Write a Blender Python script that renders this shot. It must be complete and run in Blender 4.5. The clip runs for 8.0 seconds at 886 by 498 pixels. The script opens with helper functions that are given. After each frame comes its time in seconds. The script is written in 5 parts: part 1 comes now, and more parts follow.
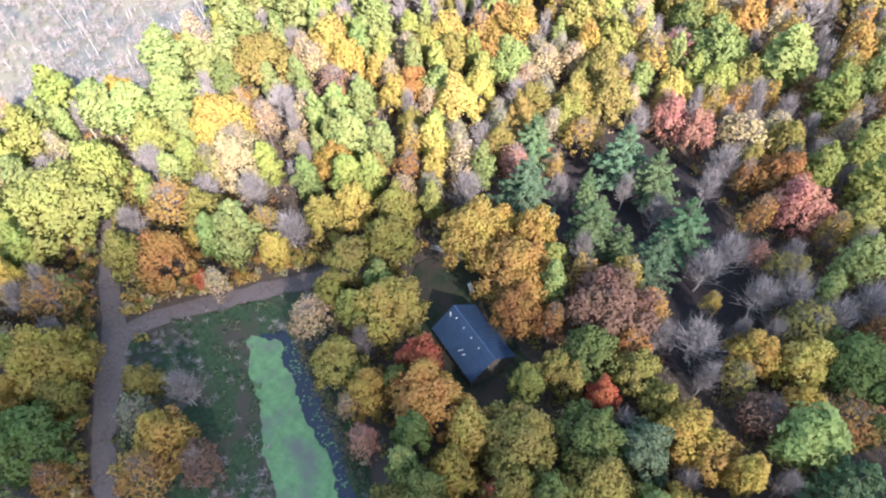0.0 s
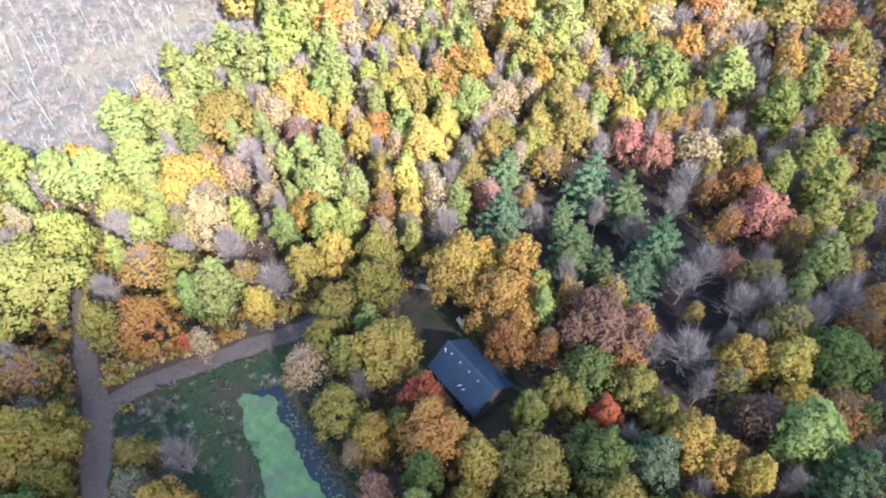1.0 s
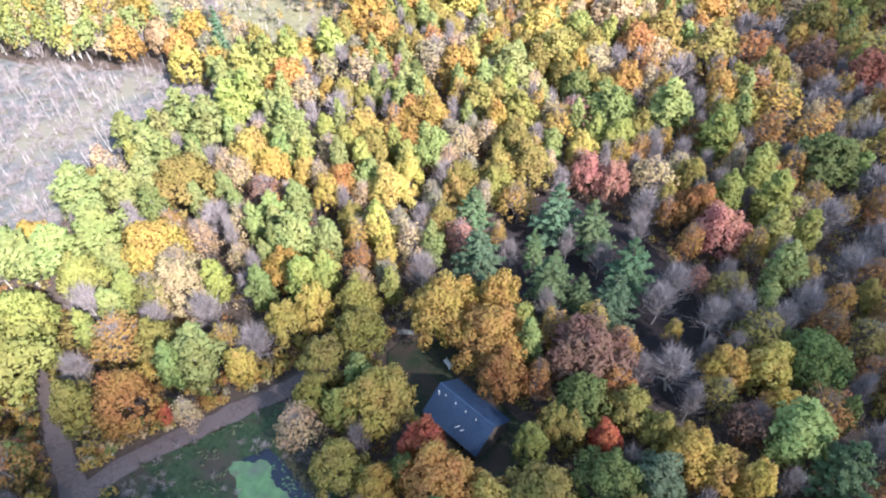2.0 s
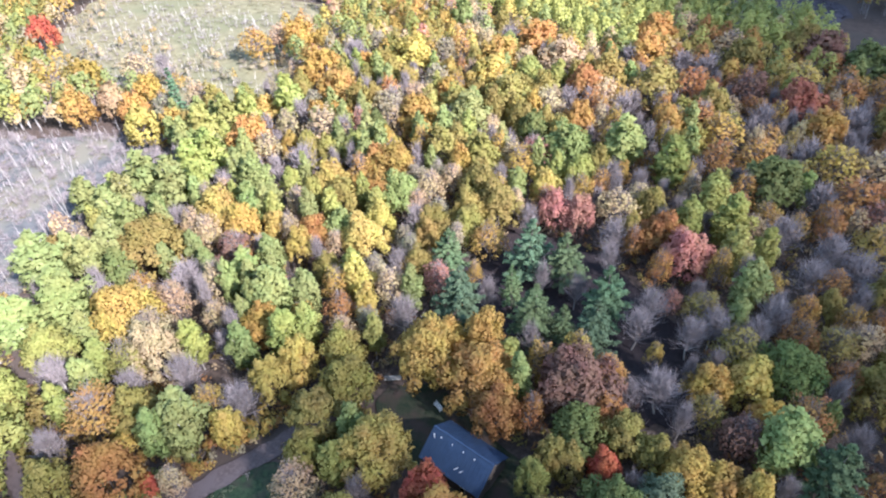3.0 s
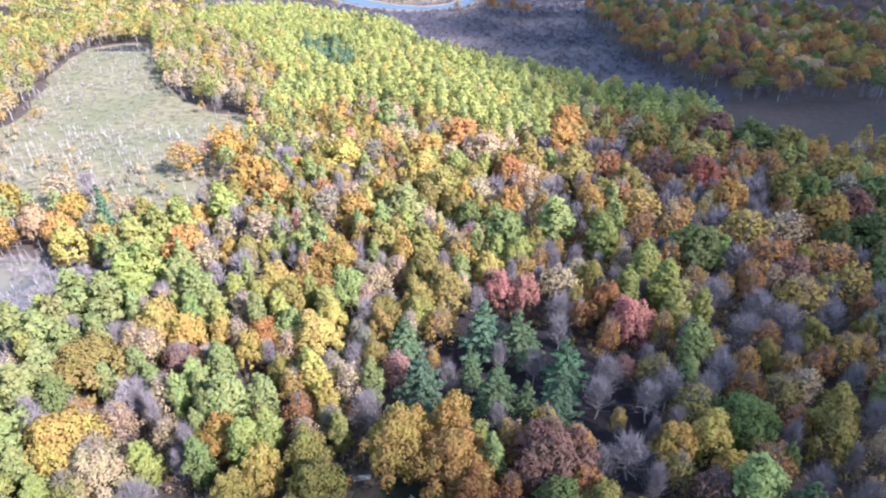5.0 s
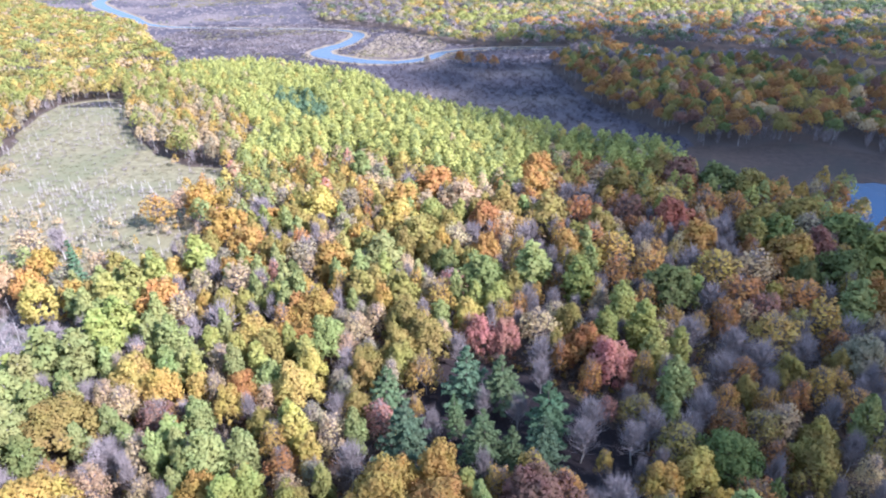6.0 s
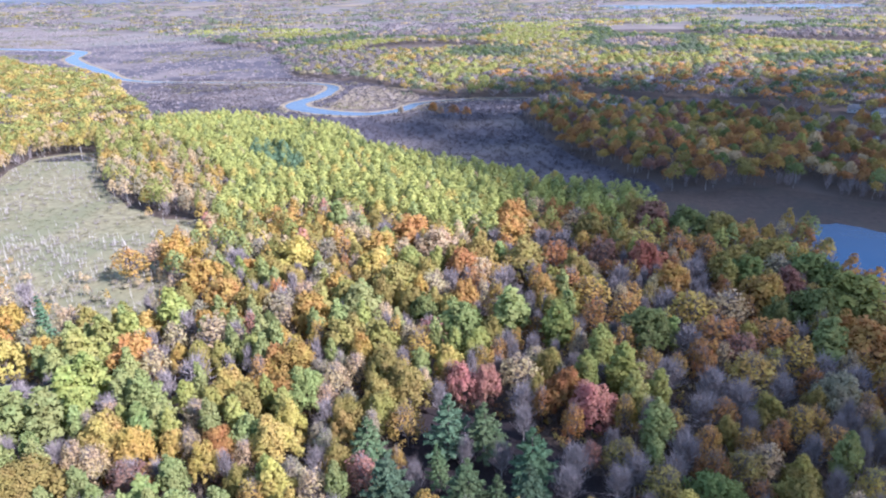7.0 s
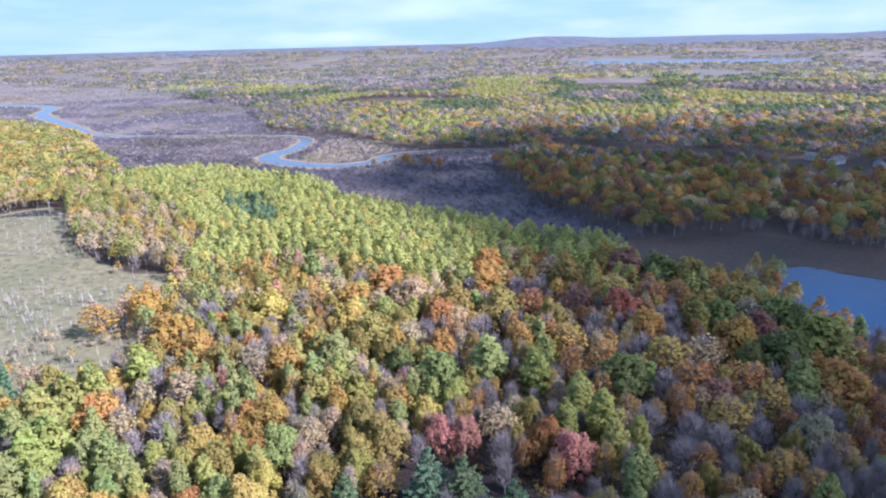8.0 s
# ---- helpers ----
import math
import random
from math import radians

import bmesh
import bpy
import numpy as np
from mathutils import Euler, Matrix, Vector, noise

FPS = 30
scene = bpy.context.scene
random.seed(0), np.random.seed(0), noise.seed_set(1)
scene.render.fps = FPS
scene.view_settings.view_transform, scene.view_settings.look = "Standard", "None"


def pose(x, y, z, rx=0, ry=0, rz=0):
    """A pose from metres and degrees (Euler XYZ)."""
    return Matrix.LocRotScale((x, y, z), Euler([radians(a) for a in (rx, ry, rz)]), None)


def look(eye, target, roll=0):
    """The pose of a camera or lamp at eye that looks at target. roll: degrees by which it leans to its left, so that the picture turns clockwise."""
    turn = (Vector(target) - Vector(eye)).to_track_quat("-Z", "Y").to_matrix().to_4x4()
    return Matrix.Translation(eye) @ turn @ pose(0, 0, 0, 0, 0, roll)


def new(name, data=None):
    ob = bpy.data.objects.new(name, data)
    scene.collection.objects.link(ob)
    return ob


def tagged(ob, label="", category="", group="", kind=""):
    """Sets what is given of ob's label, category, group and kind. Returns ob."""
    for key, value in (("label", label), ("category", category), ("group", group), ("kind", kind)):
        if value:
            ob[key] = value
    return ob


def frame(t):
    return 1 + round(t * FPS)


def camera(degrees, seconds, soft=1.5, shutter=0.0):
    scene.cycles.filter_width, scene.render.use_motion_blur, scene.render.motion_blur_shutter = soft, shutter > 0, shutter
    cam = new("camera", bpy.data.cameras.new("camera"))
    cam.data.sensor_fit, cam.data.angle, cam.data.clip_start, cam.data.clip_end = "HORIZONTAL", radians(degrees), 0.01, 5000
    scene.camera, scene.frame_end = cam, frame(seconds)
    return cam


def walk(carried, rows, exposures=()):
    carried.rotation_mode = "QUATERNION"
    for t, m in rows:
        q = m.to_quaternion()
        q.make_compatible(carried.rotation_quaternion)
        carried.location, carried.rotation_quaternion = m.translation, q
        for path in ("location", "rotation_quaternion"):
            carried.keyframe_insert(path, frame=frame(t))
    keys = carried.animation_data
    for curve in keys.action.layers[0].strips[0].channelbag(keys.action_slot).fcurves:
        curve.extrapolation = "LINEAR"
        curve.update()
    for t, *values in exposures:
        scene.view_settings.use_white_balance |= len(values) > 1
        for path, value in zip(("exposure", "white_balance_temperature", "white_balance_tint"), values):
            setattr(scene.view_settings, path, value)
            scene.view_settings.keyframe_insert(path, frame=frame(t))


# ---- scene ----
cam = camera(71.2, 8.0, soft=2.1)
METRES, EYE = 22.6, 82.0
LEVEL = pose(0, 0, EYE, 0.37, -1.15, 0) @ pose(0, 0, 0, 0, 0, 38.94)
ROWS = [
    (0.0, 0.0, 0.0, 0.0, -2.22, -52.35, 1.72),
    (0.5, -0.1073, -0.0174, 0.0042, -5.47, -50.54, 1.8),
    (1.0, -0.2142, -0.0305, 0.0068, -9.05, -48.6, 1.85),
    (1.5, -0.3284, -0.037, 0.0087, -12.85, -46.49, 1.92),
    (3.0, -0.6382, -0.0249, 0.0148, -22.26, -40.26, 2.15),
    (3.5, -0.7171, -0.0218, 0.018, -25.18, -38.16, 2.21),
    (4.0, -0.7844, -0.0195, 0.023, -27.68, -36.07, 2.25),
    (4.5, -0.839, -0.02, 0.0269, -29.45, -33.95, 2.3),
    (6.0, -0.9421, -0.0274, 0.0396, -33.83, -27.49, 2.43),
    (6.5, -0.9613, -0.0295, 0.0422, -35.15, -25.34, 2.48),
    (7.0, -0.9756, -0.0292, 0.0446, -36.36, -23.18, 2.51),
    (7.5, -0.9883, -0.0269, 0.0464, -37.63, -20.88, 2.54),
    (8.0, -0.9939, -0.0249, 0.0483, -38.94, -18.72, 2.56),
]
walk(cam, [(t, LEVEL @ pose(METRES * x, METRES * y, METRES * z, 90 + pitch, roll, yaw)) for t, x, y, z, yaw, pitch, roll in ROWS],
     exposures=[(0.0, 2.08, 5580, 17), (3.5, 1.78, 5180, 23), (4.5, 1.75, 5120, 25), (6.5, 1.61, 4990, 27), (8.0, 1.28, 4990, 28)])

# ---- world and sun ----
SUN_AZ, SUN_EL = -27.0, 38.0      # degrees from +x towards +y, and above the horizon
world = bpy.data.worlds.new("world")
scene.world = world
world.use_nodes = True
wn, wl = world.node_tree.nodes, world.node_tree.links
wn.clear()
sky = wn.new("ShaderNodeTexSky")
sky.sky_type, sky.sun_disc = "NISHITA", False
sky.sun_elevation, sky.sun_rotation = radians(SUN_EL), radians(90 - SUN_AZ)
sky.air_density, sky.dust_density, sky.ozone_density = 0.9, 0.05, 1.6
coords = wn.new("ShaderNodeTexCoord")
stretch = wn.new("ShaderNodeMapping")
stretch.inputs["Scale"].default_value = (1.6, 1.6, 9.0)
cloud_noise = wn.new("ShaderNodeTexNoise")
cloud_noise.inputs["Scale"].default_value, cloud_noise.inputs["Detail"].default_value = 1.5, 3.5
cloud_ramp = wn.new("ShaderNodeValToRGB")
cloud_ramp.color_ramp.elements[0].position, cloud_ramp.color_ramp.elements[1].position = 0.06, 0.46
cloud_mix = wn.new("ShaderNodeMixRGB")
background = wn.new("ShaderNodeBackground")
background.inputs["Strength"].default_value = 0.070
world_out = wn.new("ShaderNodeOutputWorld")
wl.new(coords.outputs["Generated"], stretch.inputs["Vector"])
wl.new(stretch.outputs["Vector"], cloud_noise.inputs["Vector"])
wl.new(cloud_noise.outputs["Fac"], cloud_ramp.inputs["Fac"])
wl.new(cloud_ramp.outputs["Color"], cloud_mix.inputs["Fac"])
wl.new(sky.outputs["Color"], cloud_mix.inputs["Color1"])
height = wn.new("ShaderNodeSeparateXYZ")
brighten = wn.new("ShaderNodeMapRange")
brighten.inputs["From Max"].default_value = 0.3
lit_cloud = wn.new("ShaderNodeMixRGB")
lit_cloud.inputs["Color1"].default_value, lit_cloud.inputs["Color2"].default_value = (3.7, 5.0, 5.15, 1), (3.1, 4.3, 5.3, 1)
wl.new(coords.outputs["Generated"], height.inputs["Vector"])
wl.new(height.outputs["Z"], brighten.inputs["Value"])
wl.new(brighten.outputs["Result"], lit_cloud.inputs["Fac"])
bank = wn.new("ShaderNodeTexNoise")
bank.inputs["Scale"].default_value, bank.inputs["Detail"].default_value = 2.3, 6.0
bank_ramp = wn.new("ShaderNodeValToRGB")
bank_ramp.color_ramp.elements[0].position, bank_ramp.color_ramp.elements[1].position = 0.46, 0.66
bank_ramp.color_ramp.elements[0].color, bank_ramp.color_ramp.elements[1].color = (0.95, 0.97, 0.98, 1), (1.32, 1.14, 1.04, 1)
tint = wn.new("ShaderNodeVectorMath")
tint.operation = "MULTIPLY"
wl.new(stretch.outputs["Vector"], bank.inputs["Vector"])
wl.new(bank.outputs["Fac"], bank_ramp.inputs["Fac"])
wl.new(lit_cloud.outputs["Color"], tint.inputs[0])
wl.new(bank_ramp.outputs["Color"], tint.inputs[1])
wl.new(tint.outputs["Vector"], cloud_mix.inputs["Color2"])
wl.new(cloud_mix.outputs["Color"], background.inputs["Color"])
wl.new(background.outputs["Background"], world_out.inputs["Surface"])

sun = new("sun", bpy.data.lights.new("sun", "SUN"))
sun.data.energy, sun.data.angle, sun.data.color = 5.0, radians(2.2), (1.0, 0.88, 0.70)
TO_SUN = Vector((math.cos(radians(SUN_EL)) * math.cos(radians(SUN_AZ)), math.cos(radians(SUN_EL)) * math.sin(radians(SUN_AZ)), math.sin(radians(SUN_EL))))
sun.matrix_world = look(tuple(TO_SUN * 300), (0, 0, 0))


# ---- materials ----
def node_material(name):
    m = bpy.data.materials.new(name)
    m.use_nodes = True
    m.node_tree.nodes.clear()
    return m, m.node_tree.nodes, m.node_tree.links


def surface(name, dark, light, scale, roughness=0.9, bump=0.3, scale2=None, patch=None, specular=0.3):
    """A rough surface in two tones at two scales, with a third tone in patches."""
    m, n, l = node_material(name)
    out, bsdf = n.new("ShaderNodeOutputMaterial"), n.new("ShaderNodeBsdfPrincipled")
    geo = n.new("ShaderNodeNewGeometry")
    fine, coarse = n.new("ShaderNodeTexNoise"), n.new("ShaderNodeTexNoise")
    fine.inputs["Scale"].default_value, fine.inputs["Detail"].default_value = scale, 8
    fine.inputs["Roughness"].default_value = 0.65
    coarse.inputs["Scale"].default_value, coarse.inputs["Detail"].default_value = scale2 or scale * 0.12, 5
    ramp, mix = n.new("ShaderNodeValToRGB"), n.new("ShaderNodeMixRGB")
    ramp.color_ramp.elements[0].color, ramp.color_ramp.elements[1].color = (*dark, 1), (*light, 1)
    ramp.color_ramp.elements[0].position, ramp.color_ramp.elements[1].position = 0.33, 0.68
    mask = n.new("ShaderNodeValToRGB")
    mask.color_ramp.elements[0].position, mask.color_ramp.elements[1].position = 0.47, 0.62
    mix.inputs["Color2"].default_value = (*(patch or light), 1)
    bumper = n.new("ShaderNodeBump")
    bumper.inputs["Strength"].default_value, bumper.inputs["Distance"].default_value = bump, 0.2
    for tex in (fine, coarse):
        l.new(geo.outputs["Position"], tex.inputs["Vector"])
    l.new(fine.outputs["Fac"], ramp.inputs["Fac"])
    l.new(coarse.outputs["Fac"], mask.inputs["Fac"])
    l.new(mask.outputs["Color"], mix.inputs["Fac"])
    l.new(ramp.outputs["Color"], mix.inputs["Color1"])
    l.new(mix.outputs["Color"], bsdf.inputs["Base Color"])
    l.new(fine.outputs["Fac"], bumper.inputs["Height"])
    l.new(bumper.outputs["Normal"], bsdf.inputs["Normal"])
    bsdf.inputs["Roughness"].default_value, bsdf.inputs["Specular IOR Level"].default_value = roughness, specular
    l.new(bsdf.outputs["BSDF"], out.inputs["Surface"])
    return m


def foliage(name, spread=0.15, translucent=0.45, clump=0.31, drift=0.045):
    """Leaves in the tree's own colour, varied leaf by leaf or, for far trees, crown by crown."""
    m, n, l = node_material(name)
    out, diffuse, clear, blend = (n.new("ShaderNodeOutputMaterial"), n.new("ShaderNodeBsdfPrincipled"),
                                  n.new("ShaderNodeBsdfTranslucent"), n.new("ShaderNodeMixShader"))
    geo, info, hue = n.new("ShaderNodeNewGeometry"), n.new("ShaderNodeObjectInfo"), n.new("ShaderNodeHueSaturation")
    value, turn = n.new("ShaderNodeMapRange"), n.new("ShaderNodeMapRange")
    value.inputs["To Min"].default_value, value.inputs["To Max"].default_value = 1 - spread, 1 + spread
    turn.inputs["To Min"].default_value, turn.inputs["To Max"].default_value = 0.5 - drift, 0.5 + drift
    mottle = n.new("ShaderNodeTexNoise")
    mottle.inputs["Scale"].default_value, mottle.inputs["Detail"].default_value = clump, 3
    l.new(geo.outputs["Position"], mottle.inputs["Vector"])
    l.new(info.outputs["Color"], hue.inputs["Color"])
    l.new((geo.outputs["Random Per Island"] if clump > 0.2 else mottle.outputs["Fac"]), value.inputs["Value"])
    l.new(mottle.outputs["Fac"], turn.inputs["Value"])
    # leaf grain within each spray
    grain, speck, product, relief = n.new("ShaderNodeTexNoise"), n.new("ShaderNodeMapRange"), n.new("ShaderNodeMath"), n.new("ShaderNodeBump")
    grain.inputs["Scale"].default_value, grain.inputs["Detail"].default_value = (4.2 if clump > 0.2 else 2.0), 2
    speck.inputs["From Min"].default_value, speck.inputs["From Max"].default_value = 0.3, 0.7
    speck.inputs["To Min"].default_value, speck.inputs["To Max"].default_value = 0.86, 1.12
    product.operation = "MULTIPLY"
    relief.inputs["Strength"].default_value, relief.inputs["Distance"].default_value = 0.25, 0.1
    l.new(geo.outputs["Position"], grain.inputs["Vector"])
    l.new(grain.outputs["Fac"], speck.inputs["Value"])
    l.new(grain.outputs["Fac"], relief.inputs["Height"])
    l.new(relief.outputs["Normal"], diffuse.inputs["Normal"])
    l.new(value.outputs["Result"], product.inputs[0])
    l.new(speck.outputs["Result"], product.inputs[1])
    l.new(product.outputs["Value"], hue.inputs["Value"])
    l.new(turn.outputs["Result"], hue.inputs["Hue"])
    l.new(hue.outputs["Color"], diffuse.inputs["Base Color"])
    l.new(hue.outputs["Color"], clear.inputs["Color"])
    diffuse.inputs["Roughness"].default_value, diffuse.inputs["Specular IOR Level"].default_value = 0.7, 0.08
    blend.inputs["Fac"].default_value = translucent
    l.new(diffuse.outputs["BSDF"], blend.inputs[1])
    l.new(clear.outputs["BSDF"], blend.inputs[2])
    l.new(blend.outputs["Shader"], out.inputs["Surface"])
    return m


def water(name, deep, roughness=0.08, scale=0.8, bump=0.05, specular=0.5):
    m, n, l = node_material(name)
    out, bsdf, geo = n.new("ShaderNodeOutputMaterial"), n.new("ShaderNodeBsdfPrincipled"), n.new("ShaderNodeNewGeometry")
    ripple, bumper = n.new("ShaderNodeTexNoise"), n.new("ShaderNodeBump")
    ripple.inputs["Scale"].default_value, ripple.inputs["Detail"].default_value = scale, 4
    bumper.inputs["Strength"].default_value, bumper.inputs["Distance"].default_value = bump, 0.3
    bsdf.inputs["Base Color"].default_value = (*deep, 1)
    bsdf.inputs["Roughness"].default_value, bsdf.inputs["IOR"].default_value = roughness, 1.33
    bsdf.inputs["Specular IOR Level"].default_value = specular
    l.new(geo.outputs["Position"], ripple.inputs["Vector"])
    l.new(ripple.outputs["Fac"], bumper.inputs["Height"])
    l.new(bumper.outputs["Normal"], bsdf.inputs["Normal"])
    l.new(bsdf.outputs["BSDF"], out.inputs["Surface"])
    return m


LEAF = foliage("leaves")
FAR_LEAF = foliage("far_leaves", spread=0.30, translucent=0.45, clump=0.16, drift=0.018)
NEEDLE = foliage("needles", spread=0.3, translucent=0.15)
TWIG = surface("bare_twigs", (0.145, 0.125, 0.126), (0.325, 0.283, 0.28), 3.0)
BARK = surface("bark", (0.07, 0.055, 0.045), (0.19, 0.16, 0.14), 4.0)
PALE_BARK = surface("pale_bark", (0.30, 0.28, 0.25), (0.55, 0.52, 0.48), 3.0)
SNAG_BARK = surface("dead_bark", (0.20, 0.19, 0.18), (0.40, 0.38, 0.36), 3.0)
LITTER = surface("forest_floor", (0.034, 0.026, 0.022), (0.115, 0.084, 0.066), 1.3, scale2=0.05, patch=(0.08, 0.063, 0.054))
MARSH = surface("marsh_shrubs", (0.038, 0.034, 0.044), (0.10, 0.087, 0.10), 0.25, scale2=0.012, patch=(0.15, 0.125, 0.118))
SEDGE = surface("bog_sedge", (0.115, 0.102, 0.058), (0.25, 0.228, 0.13), 0.35, scale2=0.035, patch=(0.15, 0.148, 0.08))
FAR_PLAIN = surface("far_plain", (0.10, 0.085, 0.085), (0.21, 0.175, 0.145), 0.012, scale2=0.0028, patch=(0.13, 0.125, 0.11))
GREY_SEDGE = surface("grey_brush_ground", (0.065, 0.068, 0.07), (0.14, 0.142, 0.14), 0.5, scale2=0.06, patch=(0.16, 0.15, 0.115))
BROWN_SEDGE = surface("brown_sedge", (0.04, 0.029, 0.024), (0.085, 0.06, 0.045), 0.4, scale2=0.05, patch=(0.05, 0.042, 0.033))
TAN = surface("tan_sedge", (0.15, 0.12, 0.08), (0.28, 0.23, 0.16), 0.3, scale2=0.03, patch=(0.20, 0.16, 0.10))
GRAVEL = surface("gravel", (0.085, 0.067, 0.066), (0.16, 0.127, 0.124), 2.0, scale2=0.3, patch=(0.13, 0.105, 0.106))
GRASS = surface("grass", (0.014, 0.032, 0.016), (0.05, 0.078, 0.038), 1.5, scale2=0.2, patch=(0.055, 0.048, 0.038))
ALGAE = surface("algae_mat", (0.08, 0.155, 0.07), (0.14, 0.25, 0.11), 0.8, scale2=0.16, patch=(0.105, 0.12, 0.10), roughness=0.6)
WATER = water("water", (0.010, 0.038, 0.095), roughness=0.12, scale=0.12, bump=0.5, specular=0.25)
RIVER_WATER = water("river_water", (0.07, 0.10, 0.145), roughness=0.2)
YARD_GRASS = surface("yard_grass", (0.014, 0.026, 0.014), (0.042, 0.045, 0.025), 1.4, scale2=0.25, patch=(0.055, 0.04, 0.032))
POND_WATER = water("pond_water", (0.02, 0.026, 0.045))
# Near-black duff: the shade of the pine hollow is put into its colour.
SHADED_DUFF = surface("shaded_duff", (0.014, 0.011, 0.013), (0.04, 0.03, 0.031), 1.6, scale2=0.2, patch=(0.024, 0.02, 0.023))
# Distance haze over the wooded hills is painted in as a blue tint.
HILL = surface("hazy_far_woods", (0.07, 0.08, 0.10), (0.14, 0.14, 0.16), 0.02, scale2=0.002, patch=(0.10, 0.12, 0.16))


# ---- mesh helpers ----
def mesh_of(name, verts, faces, material, smooth=False):
    me = bpy.data.meshes.new(name)
    me.from_pydata(verts if isinstance(verts, list) else verts.tolist(), [], faces if isinstance(faces, list) else faces.tolist())
    me.materials.append(material)
    if smooth:
        me.polygons.foreach_set("use_smooth", [True] * len(me.polygons))
    return me


def part(name, me, parent, label=""):
    ob = new(name, me)
    ob.parent = parent
    return tagged(ob, label)


def structure(name, me, label, category):
    return tagged(new(name, me), label, category, kind="structure")


def inside(x, y, poly):
    hit, j = False, len(poly) - 1
    for i in range(len(poly)):
        (xi, yi), (xj, yj) = poly[i], poly[j]
        if (yi > y) != (yj > y) and x < (xj - xi) * (y - yi) / (yj - yi) + xi:
            hit = not hit
        j = i
    return hit


def rounded(poly, steps=5, wobble=0.0, seed=0):
    """A closed smooth outline through the corners of a plan, with an uneven edge."""
    out, n = [], len(poly)
    for i in range(n):
        p0, p1, p2, p3 = (Vector(poly[(i + k) % n]) for k in (-1, 0, 1, 2))
        for s in range(steps):
            t = s / steps
            q = 0.5 * (2 * p1 + (p2 - p0) * t + (2 * p0 - 5 * p1 + 4 * p2 - p3) * t * t + (3 * p1 - p0 - 3 * p2 + p3) * t ** 3)
            if wobble:
                q = q + wobble * Vector((noise.noise((q.x * 0.31, q.y * 0.31, seed)), noise.noise((q.x * 0.31, q.y * 0.31, seed + 9.5))))
            out.append((q.x, q.y))
    return out


def sheet(name, outline, z, material, label, category):
    bm = bmesh.new()
    face = bm.faces.new([bm.verts.new((x, y, z)) for x, y in outline])
    face.normal_update()
    if face.normal.z < 0:
        face.normal_flip()
    bmesh.ops.triangulate(bm, faces=bm.faces[:])
    for tri in bm.faces:
        tri.normal_update()
        if tri.normal.z < 0:
            tri.normal_flip()
    me = bpy.data.meshes.new(name)
    bm.to_mesh(me)
    bm.free()
    me.materials.append(material)
    return structure(name, me, label, category)


def line_points(ctrl, steps=8):
    """A smooth line through (x, y, width) stations."""
    pts = [Vector(ctrl[0])] + [Vector(c) for c in ctrl] + [Vector(ctrl[-1])]
    out = []
    for i in range(1, len(pts) - 2):
        p0, p1, p2, p3 = pts[i - 1:i + 3]
        for s in range(steps):
            t = s / steps
            out.append(0.5 * (2 * p1 + (p2 - p0) * t + (2 * p0 - 5 * p1 + 4 * p2 - p3) * t * t + (3 * p1 - p0 - 3 * p2 + p3) * t ** 3))
    return out + [pts[-2]]


def ribbon(name, ctrl, z, material, label, category, grow=0.0, wobble=0.0, crown=0.0):
    pts = line_points(ctrl)
    verts, faces = [], []
    for i, p in enumerate(pts):
        d = (pts[min(i + 1, len(pts) - 1)] - pts[max(i - 1, 0)])
        side = Vector((-d.y, d.x)).normalized()
        w = p.z / 2 + grow
        for k, s in enumerate((-1, -0.5, 0, 0.5, 1)):
            off = s * w + (wobble * noise.noise((p.x * 0.4, p.y * 0.4, s * 7)) if abs(s) == 1 else 0)
            verts.append((p.x + side.x * off, p.y + side.y * off, z + crown * (1 - s * s)))
        if i:
            for k in range(4):
                a = (i - 1) * 5 + k
                faces.append((a, a + 5, a + 6, a + 1))
    return structure(name, mesh_of(name, verts, faces, material, True), label, category)


# ---- trees: meshes that alike trees share ----
def tube(verts, faces, p, q, r0, r1, n=5):
    p, q = Vector(p), Vector(q)
    axis = (q - p).normalized()
    u = axis.orthogonal().normalized()
    v = axis.cross(u)
    base = len(verts)
    for c, r in ((p, r0), (q, r1)):
        for i in range(n):
            a = 2 * math.pi * i / n
            verts.append(tuple(c + u * (r * math.cos(a)) + v * (r * math.sin(a))))
    for i in range(n):
        j = (i + 1) % n
        faces.append((base + i, base + j, base + n + j, base + n + i))


def sprays(name, rng, centres, outward, size, material, loose=0.75, soft=0.62, slender=1.0):
    """Small leaf sprays, three corners each, that face roughly outward and are shaded as parts of one rounded mass."""
    n = len(centres)
    nor = outward + rng.normal(0, loose, (n, 3))
    nor /= np.linalg.norm(nor, axis=1)[:, None]
    nor *= np.where((nor * outward).sum(1) < 0, -1.0, 1.0)[:, None]
    u = np.cross(nor, rng.normal(0, 1, (n, 3)))
    u /= np.linalg.norm(u, axis=1)[:, None]
    v = np.cross(nor, u)
    s = size * rng.uniform(0.6, 1.35, (n, 1))
    a, b = u * s * 0.72 * slender, v * s * 0.5 / slender
    verts = np.stack([centres + a, centres - 0.5 * a + b, centres - 0.5 * a - b * rng.uniform(0.6, 1.2, (n, 1))], 1).reshape(-1, 3)
    shade = outward * soft + nor * (1 - soft) + np.array((0, 0, 0.12))
    shade /= np.linalg.norm(shade, axis=1)[:, None]
    me = triangles(name, verts, material)
    me.normals_split_custom_set_from_vertices(np.repeat(shade, 3, axis=0).tolist())
    return me


